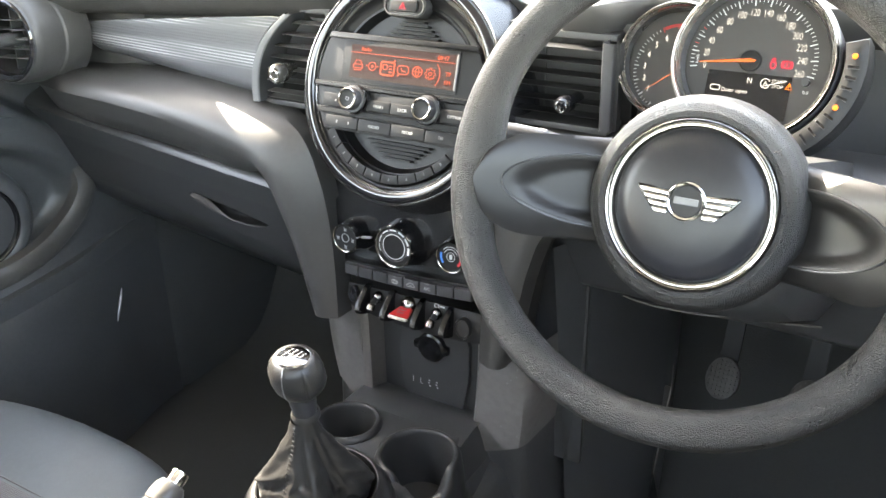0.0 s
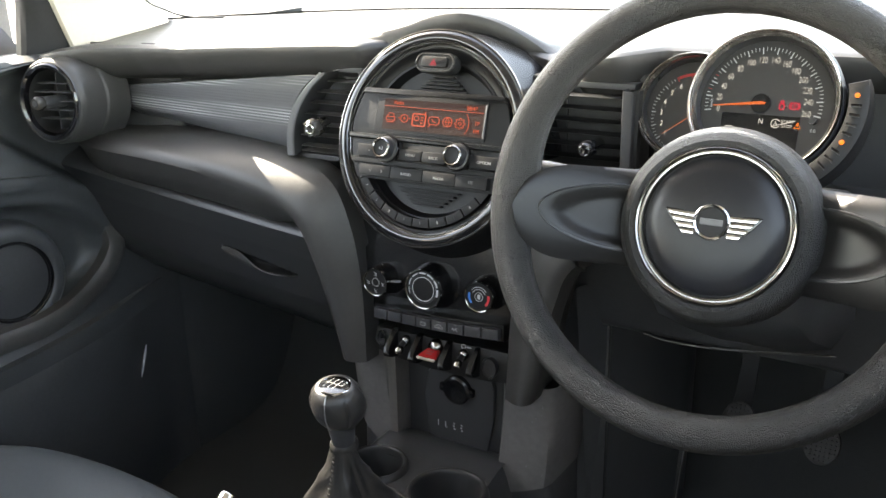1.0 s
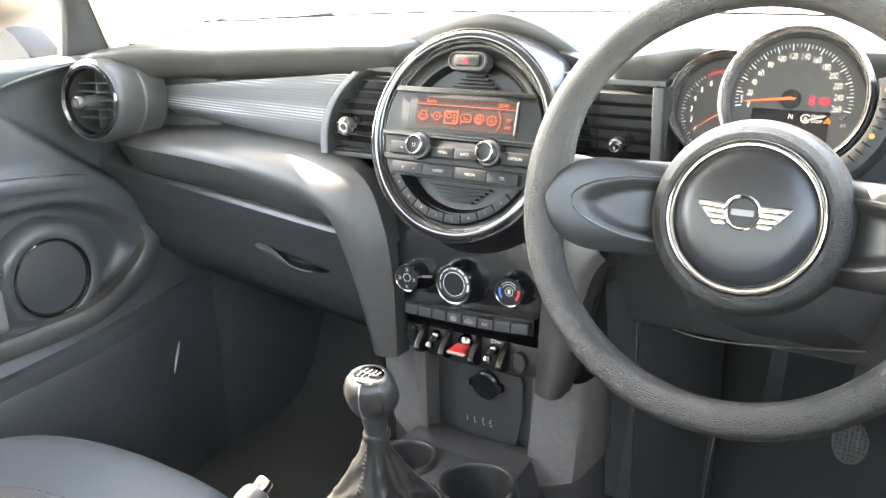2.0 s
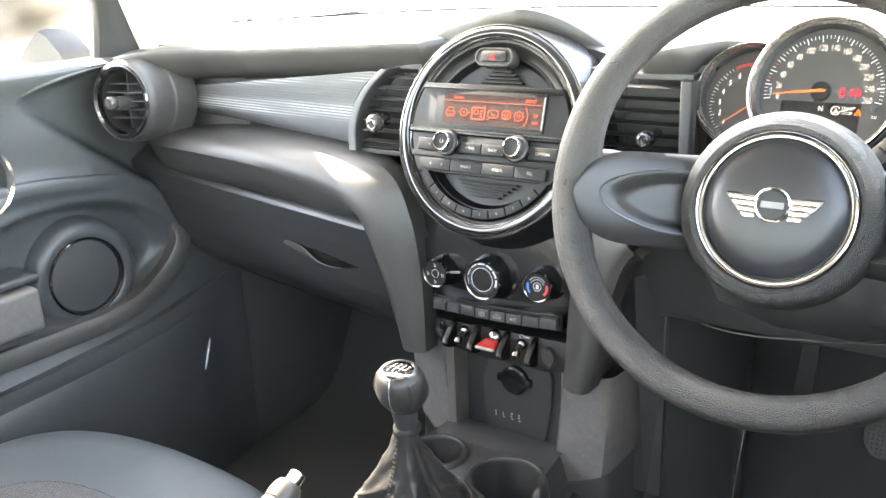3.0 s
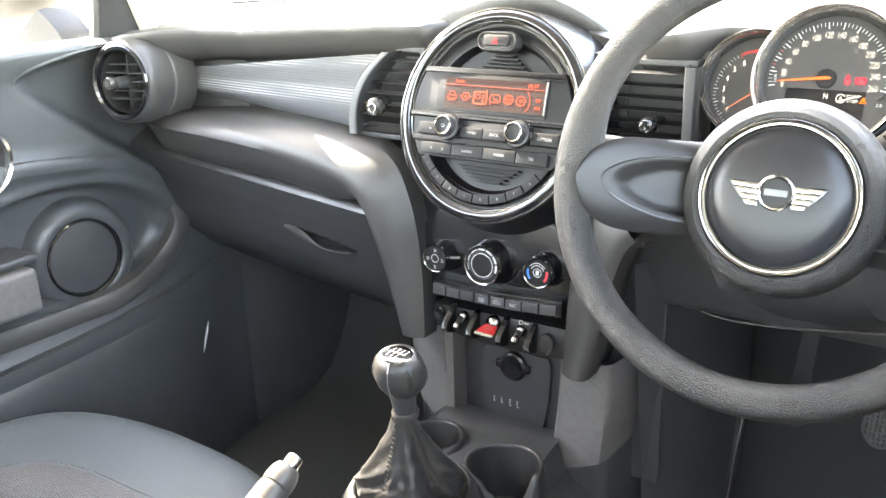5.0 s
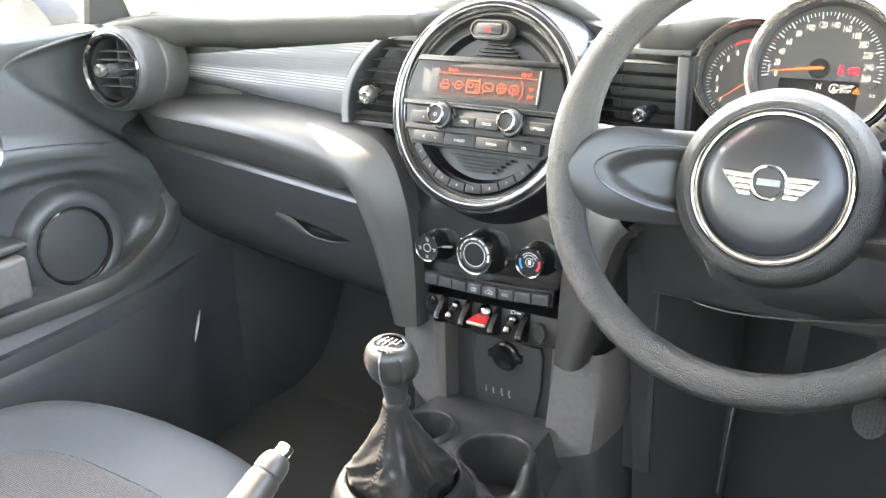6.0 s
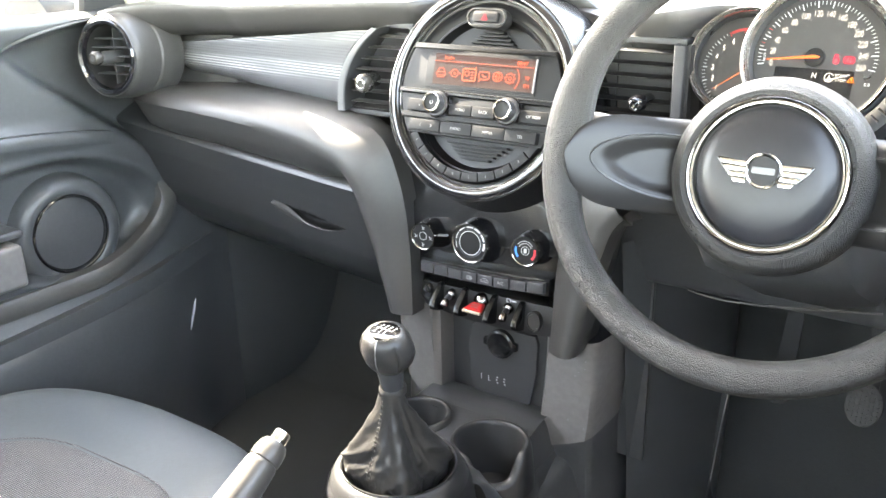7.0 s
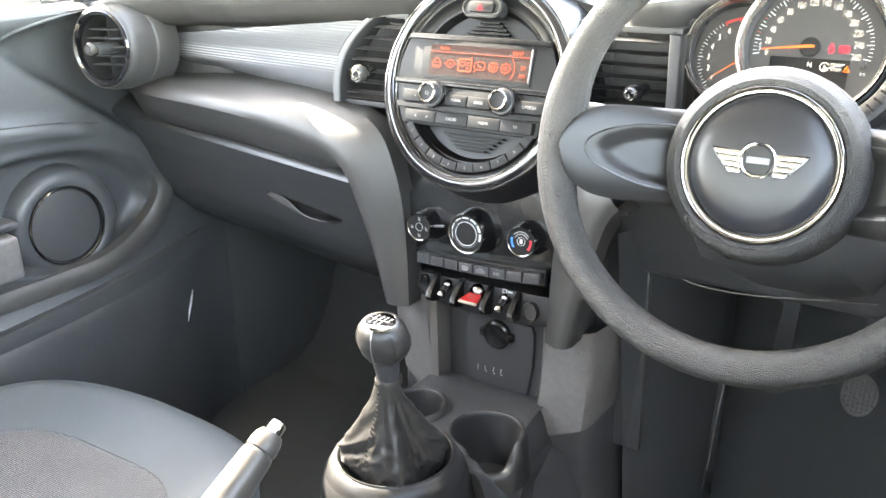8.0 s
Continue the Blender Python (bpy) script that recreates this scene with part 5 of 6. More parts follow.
# ---------------------------------------------------------------- steering column, stalks
FW = Matrix(pose(0.386, 0.66, 0.792, 72))
col = thing("steering_column", "black plastic steering column shroud with stalks", "steering column", (0.386, 0.80, 0.66))
def shroud_ring(w, d, h0, h1):
    return [(u * w, v, d) for u, v in [(0.9, h0), (1.0, h0 * 0.5), (1.0, h1 * 0.6), (0.8, h1 * 0.9), (0.4, h1), (-0.4, h1), (-0.8, h1 * 0.9), (-1.0, h1 * 0.6), (-1.0, h0 * 0.5), (-0.9, h0)]]
part("shroud", sheet([shroud_ring(0.070, -0.05, 0.04, -0.062), shroud_ring(0.080, -0.065, 0.045, -0.078), shroud_ring(0.092, -0.14, 0.05, -0.105), shroud_ring(0.10, -0.28, 0.05, -0.125)], close_u=True, caps=True), HARD, col, "black column shroud", matrix=FW)
for s in (-1, 1):
    st = part("stalk", tube(curve([(s * 0.06, 0.018, -0.075), (s * 0.10, 0.025, -0.07), (s * 0.15, 0.031, -0.055), (s * 0.190, 0.034, -0.045)], 10), [0.009, 0.009, 0.009, 0.0085, 0.0085, 0.0085, 0.0085, 0.009, 0.009, 0.008], 14), SATIN, col, "satin black control stalk", matrix=FW)
    part("stalk_marks", box(s * 0.150, s * 0.172, 0.038, 0.0405, -0.052, -0.049, 0.0006, 1), WHITE, st, matrix=FW)
# ---------------------------------------------------------------- steering wheel
wheel = thing("steering_wheel", "black grained three-spoke steering wheel with chrome hub ring", "steering wheel", (0.386, 0.66, 0.60))
RIM_R, RIM_T, RIM_H = 0.1780, 0.0160, 0.030
rows = []
for i in range(128):
    a = 2 * math.pi * i / 128
    r = []
    for j in range(20):
        b = 2 * math.pi * j / 20
        inner = 0.011 * math.exp(-(min(abs(math.sin(a + 0.02)), 1) / 0.30) ** 2) if abs(math.cos(a)) > 0.5 else 0.0
        rad = RIM_R + RIM_T * math.cos(b) * 0.98 - inner * max(0.0, -math.cos(b)) ** 1.5
        r.append((rad * math.cos(a), rad * math.sin(a), RIM_H + RIM_T * 1.12 * math.sin(b)))
    rows.append(r)
part("rim", sheet(rows, close_u=True, close_v=True), RUBBER, wheel, "black leather-grained rim", matrix=FW @ pose(0, 0.009, 0))
part("hub", lathe([(0.0672, -0.004), (0.0678, 0.003), (0.072, 0.0045), (0.078, 0.001), (0.0830, -0.006), (0.0860, -0.017), (0.0868, -0.030), (0.083, -0.045), (0.070, -0.060)], 96), RUBBER, wheel, "grained round hub", matrix=FW)
part("hub_ring", lathe([(0.0596, 0.000), (0.0600, 0.0034), (0.0610, 0.0046), (0.0624, 0.0048), (0.0630, 0.0030), (0.0637, 0.0030), (0.0643, 0.0052), (0.0656, 0.0060), (0.0668, 0.0048), (0.0674, 0.001)], 128), RINGS, wheel, "double chrome hub ring", matrix=FW)
part("airbag_pad", lathe([(0.0612, 0.000), (0.0590, 0.0005), (0.0560, 0.0050), (0.045, 0.0085), (0.025, 0.0108), (0.00001, 0.0115)], 96), PAD, wheel, "smooth black centre pad", matrix=FW)
# winged round emblem, as plain shapes
E0 = 0.0108
em = part("emblem", lathe([(0.0123, E0 - 0.001), (0.0127, E0 + 0.0018), (0.0140, E0 + 0.0028), (0.0152, E0 + 0.0018), (0.0156, E0 - 0.001)], 48), CHROME, wheel, "chrome ring of the winged emblem", matrix=FW @ pose(0, 0.003, 0))
part("emblem_disc", disc(0.0126, E0 - 0.002, E0 + 0.0012, 40), BLACK, em, matrix=FW @ pose(0, 0.003, 0))
part("emblem_bar", box(-0.0095, 0.0095, -0.0028, 0.0028, E0, E0 + 0.0019, 0.0006, 1), STITCH, em, matrix=FW @ pose(0, 0.003, 0))
for s in (-1, 1):
    back = [(s * 0.0120, 0.0098), (s * 0.0395, 0.0102), (s * 0.0398, 0.0086), (s * 0.0350, 0.0020), (s * 0.0225, -0.0118), (s * 0.0120, -0.0120)]
    wing = part("emblem_wing", plate(back if s < 0 else back[::-1], E0 - 0.006, E0 - 0.0002, 0.0008), GLOSS, em, "dark edged wing", matrix=FW @ pose(0, 0.001, 0))
    for k in range(4):
        v1 = 0.0090 - 0.0050 * k
        v0 = v1 - 0.0043
        f = [(s * 0.0135, v0 * 0.96), (s * 0.0135, v1 * 0.96), (s * (0.0382 - (0.0090 - v1) * 0.80), v1), (s * (0.0382 - (0.0090 - v0) * 0.80), v0)]
        part("feather", plate(f if s > 0 else f[::-1], E0 - 0.003, E0 + 0.0010, 0.0006), CHROME, wing, "chrome wing bar", matrix=FW @ pose(0, 0.001, 0))
# spokes
def spoke_h(u):
    k = max(0.0, (u - 0.072) / (0.168 - 0.072))
    return -0.014 + (RIM_H + 0.038) * k ** 1.25
def spoke(s):
    nu, nv = 60, 25
    rows = []
    for i in range(nu):
        k = i / (nu - 1)
        u = 0.072 + (0.1640 - 0.072) * k
        # rounded outer end
        end = math.sqrt(max(0.0, 1 - max(0.0, (u - 0.122) / 0.0421) ** 2.4))
        mid = -0.003 - 0.002 * k
        top = mid + (0.0455 - 0.006 * k) * (0.04 + 0.96 * end)
        bot = mid - (0.0440 - 0.001 * k) * (0.04 + 0.96 * end)
        r = []
        for j in range(nv):
            v = top + (bot - top) * j / (nv - 1)
            e = 2 * j / (nv - 1) - 1
            h = spoke_h(u) - (0.012 - 0.009 * k) * abs(e) ** 5
            # teardrop thumb scoop, open towards the hub
            q = ((u - 0.080) / 0.062) ** 2 + ((v + 0.0035) / (0.0265 - 0.05 * max(0, u - 0.10))) ** 2
            h -= 0.0085 / (1 + math.exp((q - 0.72) * 16))
            r.append((s * u, v, h))
        r += [(s * u, bot, spoke_h(u) - 0.026), (s * u, top, spoke_h(u) - 0.026)]
        rows.append(r)
    sp = part("spoke", sheet(rows, close_u=True, caps=True), SPOKE, wheel, "smooth black spoke with thumb scoop", matrix=FW, sharp=1.0)
    line = []
    for a in np.linspace(-100, 100, 40):
        u = 0.080 + 0.0655 * math.cos(radians(a))
        v = -0.0035 + (0.0280 - 0.05 * max(0, u - 0.10)) * math.sin(radians(a)) * 1.04
        line.append((s * u, v, spoke_h(u) + 0.0001))
    part("scoop_edge", tube(line, 0.0011, 6), SATIN, sp, "fine raised edge round the scoop", matrix=FW)
    return sp
spoke(-1)
spoke(1)
# ---------------------------------------------------------------- instrument cluster
SP = Matrix(pose(0.3805, 0.836, 0.8695, 70))
cl = thing("instrument_cluster", "twin round dials with chrome bezels and orange needles", "instrument cluster", (0.36, 0.87, 0.79))
def dial_case(m, r, deep, name):
    c = part(name, lathe([(r * 1.015, -0.06), (r * 1.03, -0.012), (r * 1.02, -0.004), (r * 0.985, 0.0)], 96), HARD, cl, "black dial housing", matrix=m)
    part("bezel", lathe([(r * 1.000, -0.006), (r * 0.998, -0.001), (r * 0.975, 0.003), (r * 0.955, 0.0015), (r * 0.945, -0.002), (r * 0.935, -0.0005), (r * 0.915, -0.004), (r * 0.905, -0.010)], 112), BEZEL, c, "chrome bezel", matrix=m)
    part("well", lathe([(r * 0.906, -0.008), (r * 0.885, -deep), ], 80), SATIN, c, matrix=m)
    part("dial_face", disc(r * 0.89, -deep - 0.004, -deep, 80), DIAL, c, "dark grey dial face", matrix=m)
    return c
R1, DEEP = 0.0722, 0.020
sp = dial_case(SP, R1, DEEP, "speedometer")
F = -DEEP + 0.0002
HUB = (-0.0032, 0.0007)
def at(r, a):
    return HUB[0] + r * math.cos(radians(a)), HUB[1] + r * math.sin(radians(a))
A0, A1 = 190.0, -10.0
for k in range(53):
    a = A0 + (A1 - A0) * k / 52
    big = k % 4 == 0
    r0 = 0.0500 if big else 0.0530
    part("tick", stroke([at(r0, a), at(0.0566, a)], 0.0011 if big else 0.0006, F, F + 0.0002), ORANGEP if k in (6, 10) else WHITE, sp, matrix=SP)
for k in range(14):
    u, v = at(0.0430 if k not in (5, 6, 7, 8) else 0.0438, A0 + (A1 - A0) * k / 13)
    words(str(20 * k), 0.0092, SP @ pose(u, v, F), WHITEON, sp, squeeze=0.64, thin=0.00013)
words("km/h", 0.0042, SP @ pose(*at(0.0500, 182.5), F, 0, 0, 90), WHITE, sp)
nd = part("needle", plate([at(0.0474, 186.0), (HUB[0] - 0.001, HUB[1] + 0.0018), (HUB[0] + 0.004, HUB[1] + 0.0008), (HUB[0] + 0.003, HUB[1] - 0.0010), at(0.0474, 186.8)], F + 0.004, F + 0.0052, 0.0003), NEEDLE, sp, "orange needle", matrix=SP)
part("needle_hub", lathe([(0.0100, F), (0.0096, F + 0.003), (0.009, F + 0.0036), (0.00001, F + 0.0038)], 40), MODULE, sp, matrix=SP @ pose(HUB[0] - 0.0015, HUB[1], -0.0003))
SPD = SP @ Matrix.Translation((0.0025, 0.0062, 0))
part("display", plate(rrect(-0.043, 0.032, -0.056, -0.0165, 0.001), F, F + 0.0006), LCD, sp, "dark dot matrix display", matrix=SPD)
words("N", 0.0078, SPD @ pose(-0.0045, -0.0232, F + 0.0007), WHITEON, sp, squeeze=0.8)
part("start_stop_mark", stroke(arc(0.0098, -0.0242, 0.0042, 30, 330, 20), 0.0008, F + 0.0006, F + 0.0009), WHITEON, sp, matrix=SPD)
words("A", 0.0055, SPD @ pose(0.0098, -0.0242, F + 0.0007), WHITEON, sp)
words("START", 0.0042, SPD @ pose(0.0208, -0.0218, F + 0.0007), WHITEON, sp)
words("STOP", 0.0042, SPD @ pose(0.0205, -0.0264, F + 0.0007), WHITEON, sp)
part("strike", stroke([(0.0060, -0.0275), (0.0280, -0.0205)], 0.0007, F + 0.0007, F + 0.0010), WHITEON, sp, matrix=SPD)
part("caution_mark", merge(stroke([(0.0275, -0.0275), (0.0335, -0.0275), (0.0305, -0.0220)], 0.0008, F + 0.0008, F + 0.001, True), stroke([(0.0305, -0.0262), (0.0305, -0.0240)], 0.0007, F + 0.0008, F + 0.001)), AMBER, sp, "amber caution triangle", matrix=SPD)
for u in (-0.0385,):
    part("car_mark", stroke(rrect(u, u + 0.0085, -0.0345, -0.0300, 0.0015), 0.0009, F + 0.0006, F + 0.0009, True), WHITEON, sp, matrix=SPD)
words("Door open", 0.0052, SPD @ pose(-0.0165, -0.0335, F + 0.0007), WHITEON, sp)
part("brake_warning", merge(stroke(arc(0.0285, -0.0085, 0.0034, 0, 350, 18), 0.0008, F, F + 0.0003, True), stroke(arc(0.0285, -0.0085, 0.0048, 130, 230, 8), 0.0009, F, F + 0.0003), stroke(arc(0.0285, -0.0085, 0.0048, -50, 50, 8), 0.0009, F, F + 0.0003), stroke([(0.0285, -0.0065), (0.0285, -0.0105)], 0.001, F, F + 0.0003)), REDON, sp, "red brake warning light", matrix=SP @ pose(-0.001, 0.0088, 0))
part("belt_warning", merge(stroke(arc(0.0165, -0.0050, 0.0014, 0, 350, 10), 0.0010, F, F + 0.0003, True), stroke(rrect(0.0145, 0.0187, -0.0125, -0.0068, 0.0015, 3), 0.0012, F, F + 0.0003, True)), REDON, sp, "red seat belt warning light", matrix=SP @ pose(-0.001, 0.0088, 0))
part("trip_button", lathe([(0.0036, F), (0.0034, F + 0.006), (0.00001, F + 0.0062)], 20), SATIN, sp, matrix=SP @ pose(0.0465, -0.0135, 0))
words("0.0", 0.0042, SP @ pose(0.0475, -0.0225, F), WHITE, sp)
SPG = Matrix(pose(0.3010, 0.867, 0.8545, 70))
tc = dial_case(SPG, 0.0568, 0.018, "rev_counter")
F2 = -0.0178
SPT = SPG @ Matrix.Translation((0.0008, -0.0072, 0))
for k in range(29):
    a = 238 - 138 * k / 28
    big = k % 4 == 0
    r0 = 0.0405 if big else 0.0425
    part("tick", stroke([(r0 * math.cos(radians(a)), r0 * math.sin(radians(a))), (0.0455 * math.cos(radians(a)), 0.0455 * math.sin(radians(a)))], 0.0010 if big else 0.0006, F2, F2 + 0.0002), WHITE if k < 24 else ORANGEP, tc, matrix=SPT)
for k in range(1, 7):
    a = 238 - 138 * k / 7
    words(str(k), 0.0085, SPT @ pose(0.0345 * math.cos(radians(a)), 0.0345 * math.sin(radians(a)), F2), WHITEON, tc, squeeze=0.75)
part("red_zone", stroke(arc(0, 0, 0.0440, 118, 95, 10), 0.0030, F2, F2 + 0.0002), ORANGEP, tc, matrix=SPT)
part("needle", plate([(0.038 * math.cos(radians(218)), 0.038 * math.sin(radians(218))), (-0.001, -0.0016), (0.0012, 0.0012)][::-1], F2 + 0.003, F2 + 0.004), NEEDLE, tc, "orange needle", matrix=SPT)
# curved fuel gauge strip beside the speedometer
fuel_out = arc(0, 0, 0.0965, 16, -60, 16)
fuel_in = arc(0, 0, 0.0765, -60, 16, 16)
fg = part("fuel_gauge", plate(fuel_out + fuel_in, -0.045, 0.004, 0.006), GAUGE, cl, "black curved fuel gauge strip", matrix=SP)
for k in range(11):
    a = 6 - 5.9 * k
    lit = k in (0, 5, 10)
    c = at(0.0880, a)
    if lit:
        part("gauge_lamp", lathe([(0.0024, 0.0), (0.0021, 0.0010), (0.00001, 0.0014)], 20), AMBER, fg, "lit amber lamp", matrix=SP @ pose(c[0], c[1], 0.0042))
    else:
        p0, p1 = at(0.0835, a), at(0.0925, a)
        part("gauge_slot", stroke([p0, p1], 0.0020, 0.0035, 0.0046), GLOSS, fg, matrix=SP)
        part("slot_lip", stroke([(p0[0], p0[1] - 0.0015), (p1[0], p1[1] - 0.0015)], 0.0007, 0.0035, 0.0049), SATIN, fg, matrix=SP)

# ---------------------------------------------------------------- passenger seat
seat = thing("passenger_seat", "grey cloth passenger seat with blue-grey leatherette bolsters", "car seat", (-0.37, 0.25, FLOOR))
SX = -0.378
def seat_z(u, v):
    """Height of the cushion: u across (-1..1), v from the rear (0) to the front (1)."""
    return 0.345 + 0.035 * v - 0.016 * (1 - abs(u) ** 2.5) + 0.022 * abs(u) ** 3 * (1 - v ** 6) + 0.008 * math.exp(-((u - 0.75) / 0.40) ** 2 - ((v - 0.80) / 0.3) ** 2) + 0.012 * math.exp(-((u - 0.05) / 0.45) ** 2 - ((v - 1.0) / 0.35) ** 2)
def insert_outline(a):
    c, s = math.cos(a), math.sin(a)
    return math.copysign(abs(c) ** 0.58, c), math.copysign(abs(s) ** 0.58, s)
def seat_outline(a):
    c, s = math.cos(a), math.sin(a)
    p = 3.5
    return math.copysign(abs(c) ** (2 / p), c), math.copysign(abs(s) ** (2 / p), s)
rows = []
for q in np.linspace(0.02, 1.0, 16):
    r = []
    for j in range(64):
        u, v = seat_outline(2 * math.pi * j / 64)
        u, v = u * q, v * q
        drop = 0.0 if q < 0.8 else 0.030 * ((q - 0.8) / 0.2) ** 2.4
        r.append((SX + (0.258 if u < 0 else 0.285) * u * (1 - 0.05 * max(0, v)), 0.335 + 0.268 * v, seat_z(u, (v + 1) / 2) - drop))
    rows.append(r)
for d, g in ((0.060, 0.985), (0.16, 0.93), (0.24, 0.90)):
    rows.append([(SX + (p[0] - SX) * g, 0.335 + (p[1] - 0.335) * g, p[2] - d) for p in rows[15]])
part("cushion", sheet(rows, close_u=True), SEATLEA, seat, "blue-grey leatherette cushion bolster", sharp=2.0)
rows = []
for q in np.linspace(0.02, 1.0, 12):
    r = []
    for j in range(64):
        u, v = insert_outline(2 * math.pi * j / 64)
        u, v = u * q, max(-0.98, (v - 0.5) * q)
        r.append((SX + 0.04 * q + 0.21 * u, 0.335 + 0.265 * v, seat_z(min(1, u * 0.8 + 0.14), (v + 1) / 2) + 0.0045 - 0.006 * q ** 10))
    rows.append(r)
part("cloth_insert", sheet(rows, close_u=True), CLOTH, seat, "woven grey cloth insert", sharp=2.0)
part("piping", tube([(x, y, z + 0.001) for x, y, z in rows[-1]] + [rows[-1][0]], 0.0013, 6), CLOTH, seat, "sewn seam round the cloth")
part("seat_base", box(SX - 0.2, SX + 0.2, 0.12, 0.52, FLOOR, 0.16, 0.02), DARK, seat, "dark seat base")
rows = [[(SX + w * math.cos(a), 0.02 - 0.34 * k + d * math.sin(a), 0.36 + 0.62 * k) for a in np.linspace(0, 2 * math.pi, 32, endpoint=False)] for k, w, d in ((0, 0.22, 0.06), (0.2, 0.25, 0.065), (0.6, 0.245, 0.06), (0.95, 0.20, 0.05), (1.0, 0.17, 0.03))]
part("backrest", sheet(rows, close_u=True, caps=True), SEATLEA, seat, "blue-grey leatherette backrest")

# ---------------------------------------------------------------- passenger door
door = thing("door_1", "black car door with round speaker and grey armrest", "car door", (-0.72, 0.4, FLOOR), kind="structure")
def door_x(y, z):
    """How far the door skin stands in from the side."""
    d = 0.0
    d += 0.026 * math.exp(-((z - 0.865) / 0.03) ** 2)
    sig = lambda t, w: 1 / (1 + math.exp(max(-40, min(40, -t / w))))
    d -= 0.046 * sig(0.832 + 0.19 * (y - 0.634) - z, 0.003) * sig(z - 0.826 + 0.75 * (y - 0.634), 0.006) * sig(y - 0.650, 0.018)
    d += 0.012 * math.exp(-((z - 0.70 + 0.1 * (y - 0.6)) / 0.02) ** 2) * (1 if y < 0.72 else math.exp(-((y - 0.72) / 0.05) ** 2))
    # bowl round the speaker
    e = ((y - 0.700) / (0.165 if y > 0.70 else 0.20)) ** 2 + ((z - 0.558 + 0.10 * (y - 0.700)) / 0.090) ** 2
    d -= 0.042 / (1 + math.exp(min(60, (e - 1) * 11)))
    d += 0.009 * math.exp(-((e - 1.25) / 0.22) ** 2) * (1 if z < 0.56 else 0.6)
    d += 0.045 / (1 + math.exp((z - (0.40 + 0.10 * (y - 0.5))) * 60)) * (1 / (1 + math.exp((y - 0.90) * 30)))
    return -SIDE + 0.008 + d
ys, zs = np.linspace(-0.35, 1.02, 230), np.linspace(0.05, BELT, 190)
rows = [[(door_x(y, z), y, z) for y in ys] for z in zs]
rows += [[(-SIDE + 0.005, y, BELT + 0.006) for y in ys], [(-SIDE - 0.06, y, BELT + 0.004) for y in ys]]
part("door_skin", sheet(rows), DOORSOFT, door, "black moulded door lining", sharp=1.5)
def door_band(pts, w, out, name, material, label):
    path = curve(pts, 40)
    rows = []
    for i, (y, z) in enumerate(path):
        a, b = path[max(i - 1, 0)], path[min(i + 1, 39)]
        n = Vector((-(b[1] - a[1]), b[0] - a[0])).normalized()
        x = door_x(y, z)
        f = min(1.0, 5 * min(i, 39 - i) / 39 + 0.15)
        rows.append([(x - 0.01, y - n.x * w, z - n.y * w), (x + out * 0.7 * f, y - n.x * w * 0.9, z - n.y * w * 0.9), (x + out * f, y - n.x * w * 0.5, z - n.y * w * 0.5), (x + out * f, y + n.x * w * 0.5, z + n.y * w * 0.5), (x + out * 0.6 * f, y + n.x * w * 0.9, z + n.y * w * 0.9), (x - 0.01, y + n.x * w, z + n.y * w)])
    return part(name, sheet(rows), material, door, label)
door_band([(-0.1, 0.455), (0.30, 0.453), (0.50, 0.452), (0.62, 0.450), (0.72, 0.453), (0.800, 0.468), (0.856, 0.498), (0.884, 0.538), (0.890, 0.575)], 0.018, 0.014, "pocket_rim", RIM, "dark warm rim of the door pocket")
door_band([(-0.1, 0.375), (0.30, 0.385), (0.50, 0.392), (0.62, 0.398), (0.72, 0.405), (0.82, 0.415), (0.90, 0.424), (0.98, 0.430)], 0.020, 0.005, "lower_ridge", DOORSOFT, "black lower ridge of the door lining")
door_band([(0.30, 0.715), (0.50, 0.706), (0.62, 0.700), (0.72, 0.688), (0.80, 0.672)], 0.012, 0.010, "upper_ridge", DOORSOFT, "black upper ridge of the door lining")
part("outer_panel", box(-0.80, -0.745, -0.35, 1.02, 0.0, BELT - 0.004, 0.01), PAINT, door, "silver painted outer door panel")
wn1 = part("window", sheet([[(-0.735 - 0.0 * k + 0.12 * k, y * (1 - 0.25 * k), BELT + 0.41 * k) for y in np.linspace(-0.35, 0.86, 8)] for k in np.linspace(0, 1, 6)]), GLASS, door, "clear door glass")
wn1.visible_shadow = False
DS = Matrix(pose(door_x(0.9, 0.62) - 0.006, 0.703, 0.530, 90, 0, 90 - 6)) @ Matrix.Diagonal((1.06, 1.08, 1, 1))
spk = part("speaker", lathe([(0.092, -0.055), (0.090, -0.015), (0.085, 0.001), (0.077, 0.009), (0.069, 0.0115), (0.064, 0.010), (0.0615, 0.008), (0.0605, 0.002)], 64), DOORSOFT, door, "round speaker collar", matrix=DS)
part("speaker_ring", lathe([(0.0615, 0.006), (0.0610, 0.0105), (0.0585, 0.0112), (0.0565, 0.009), (0.0555, 0.003)], 64), GLOSS, spk, "gloss black speaker ring", matrix=DS)
part("speaker_grille", lathe([(0.0560, 0.002), (0.050, 0.0035), (0.03, 0.0055), (0.00001, 0.0065)], 48), HARD, spk, "fine black speaker grille", matrix=DS)
part("armrest", box(-SIDE - 0.02, -0.632, 0.10, 0.578, 0.500, 0.566, 0.008, 3), GREY, door, "mid-grey padded armrest")
part("pull_cup", box(-SIDE - 0.02, -0.648, 0.30, 0.592, 0.570, 0.582, 0.006, 3), HARD, door)
hd = part("handle_ring", lathe([(0.0600, -0.004), (0.0590, 0.006), (0.0560, 0.010), (0.0520, 0.008), (0.0500, 0.0)], 64), CHROME, door, "chrome ring of the door handle", matrix=pose(-0.672, 0.535, 0.730, 90, 0, 90))
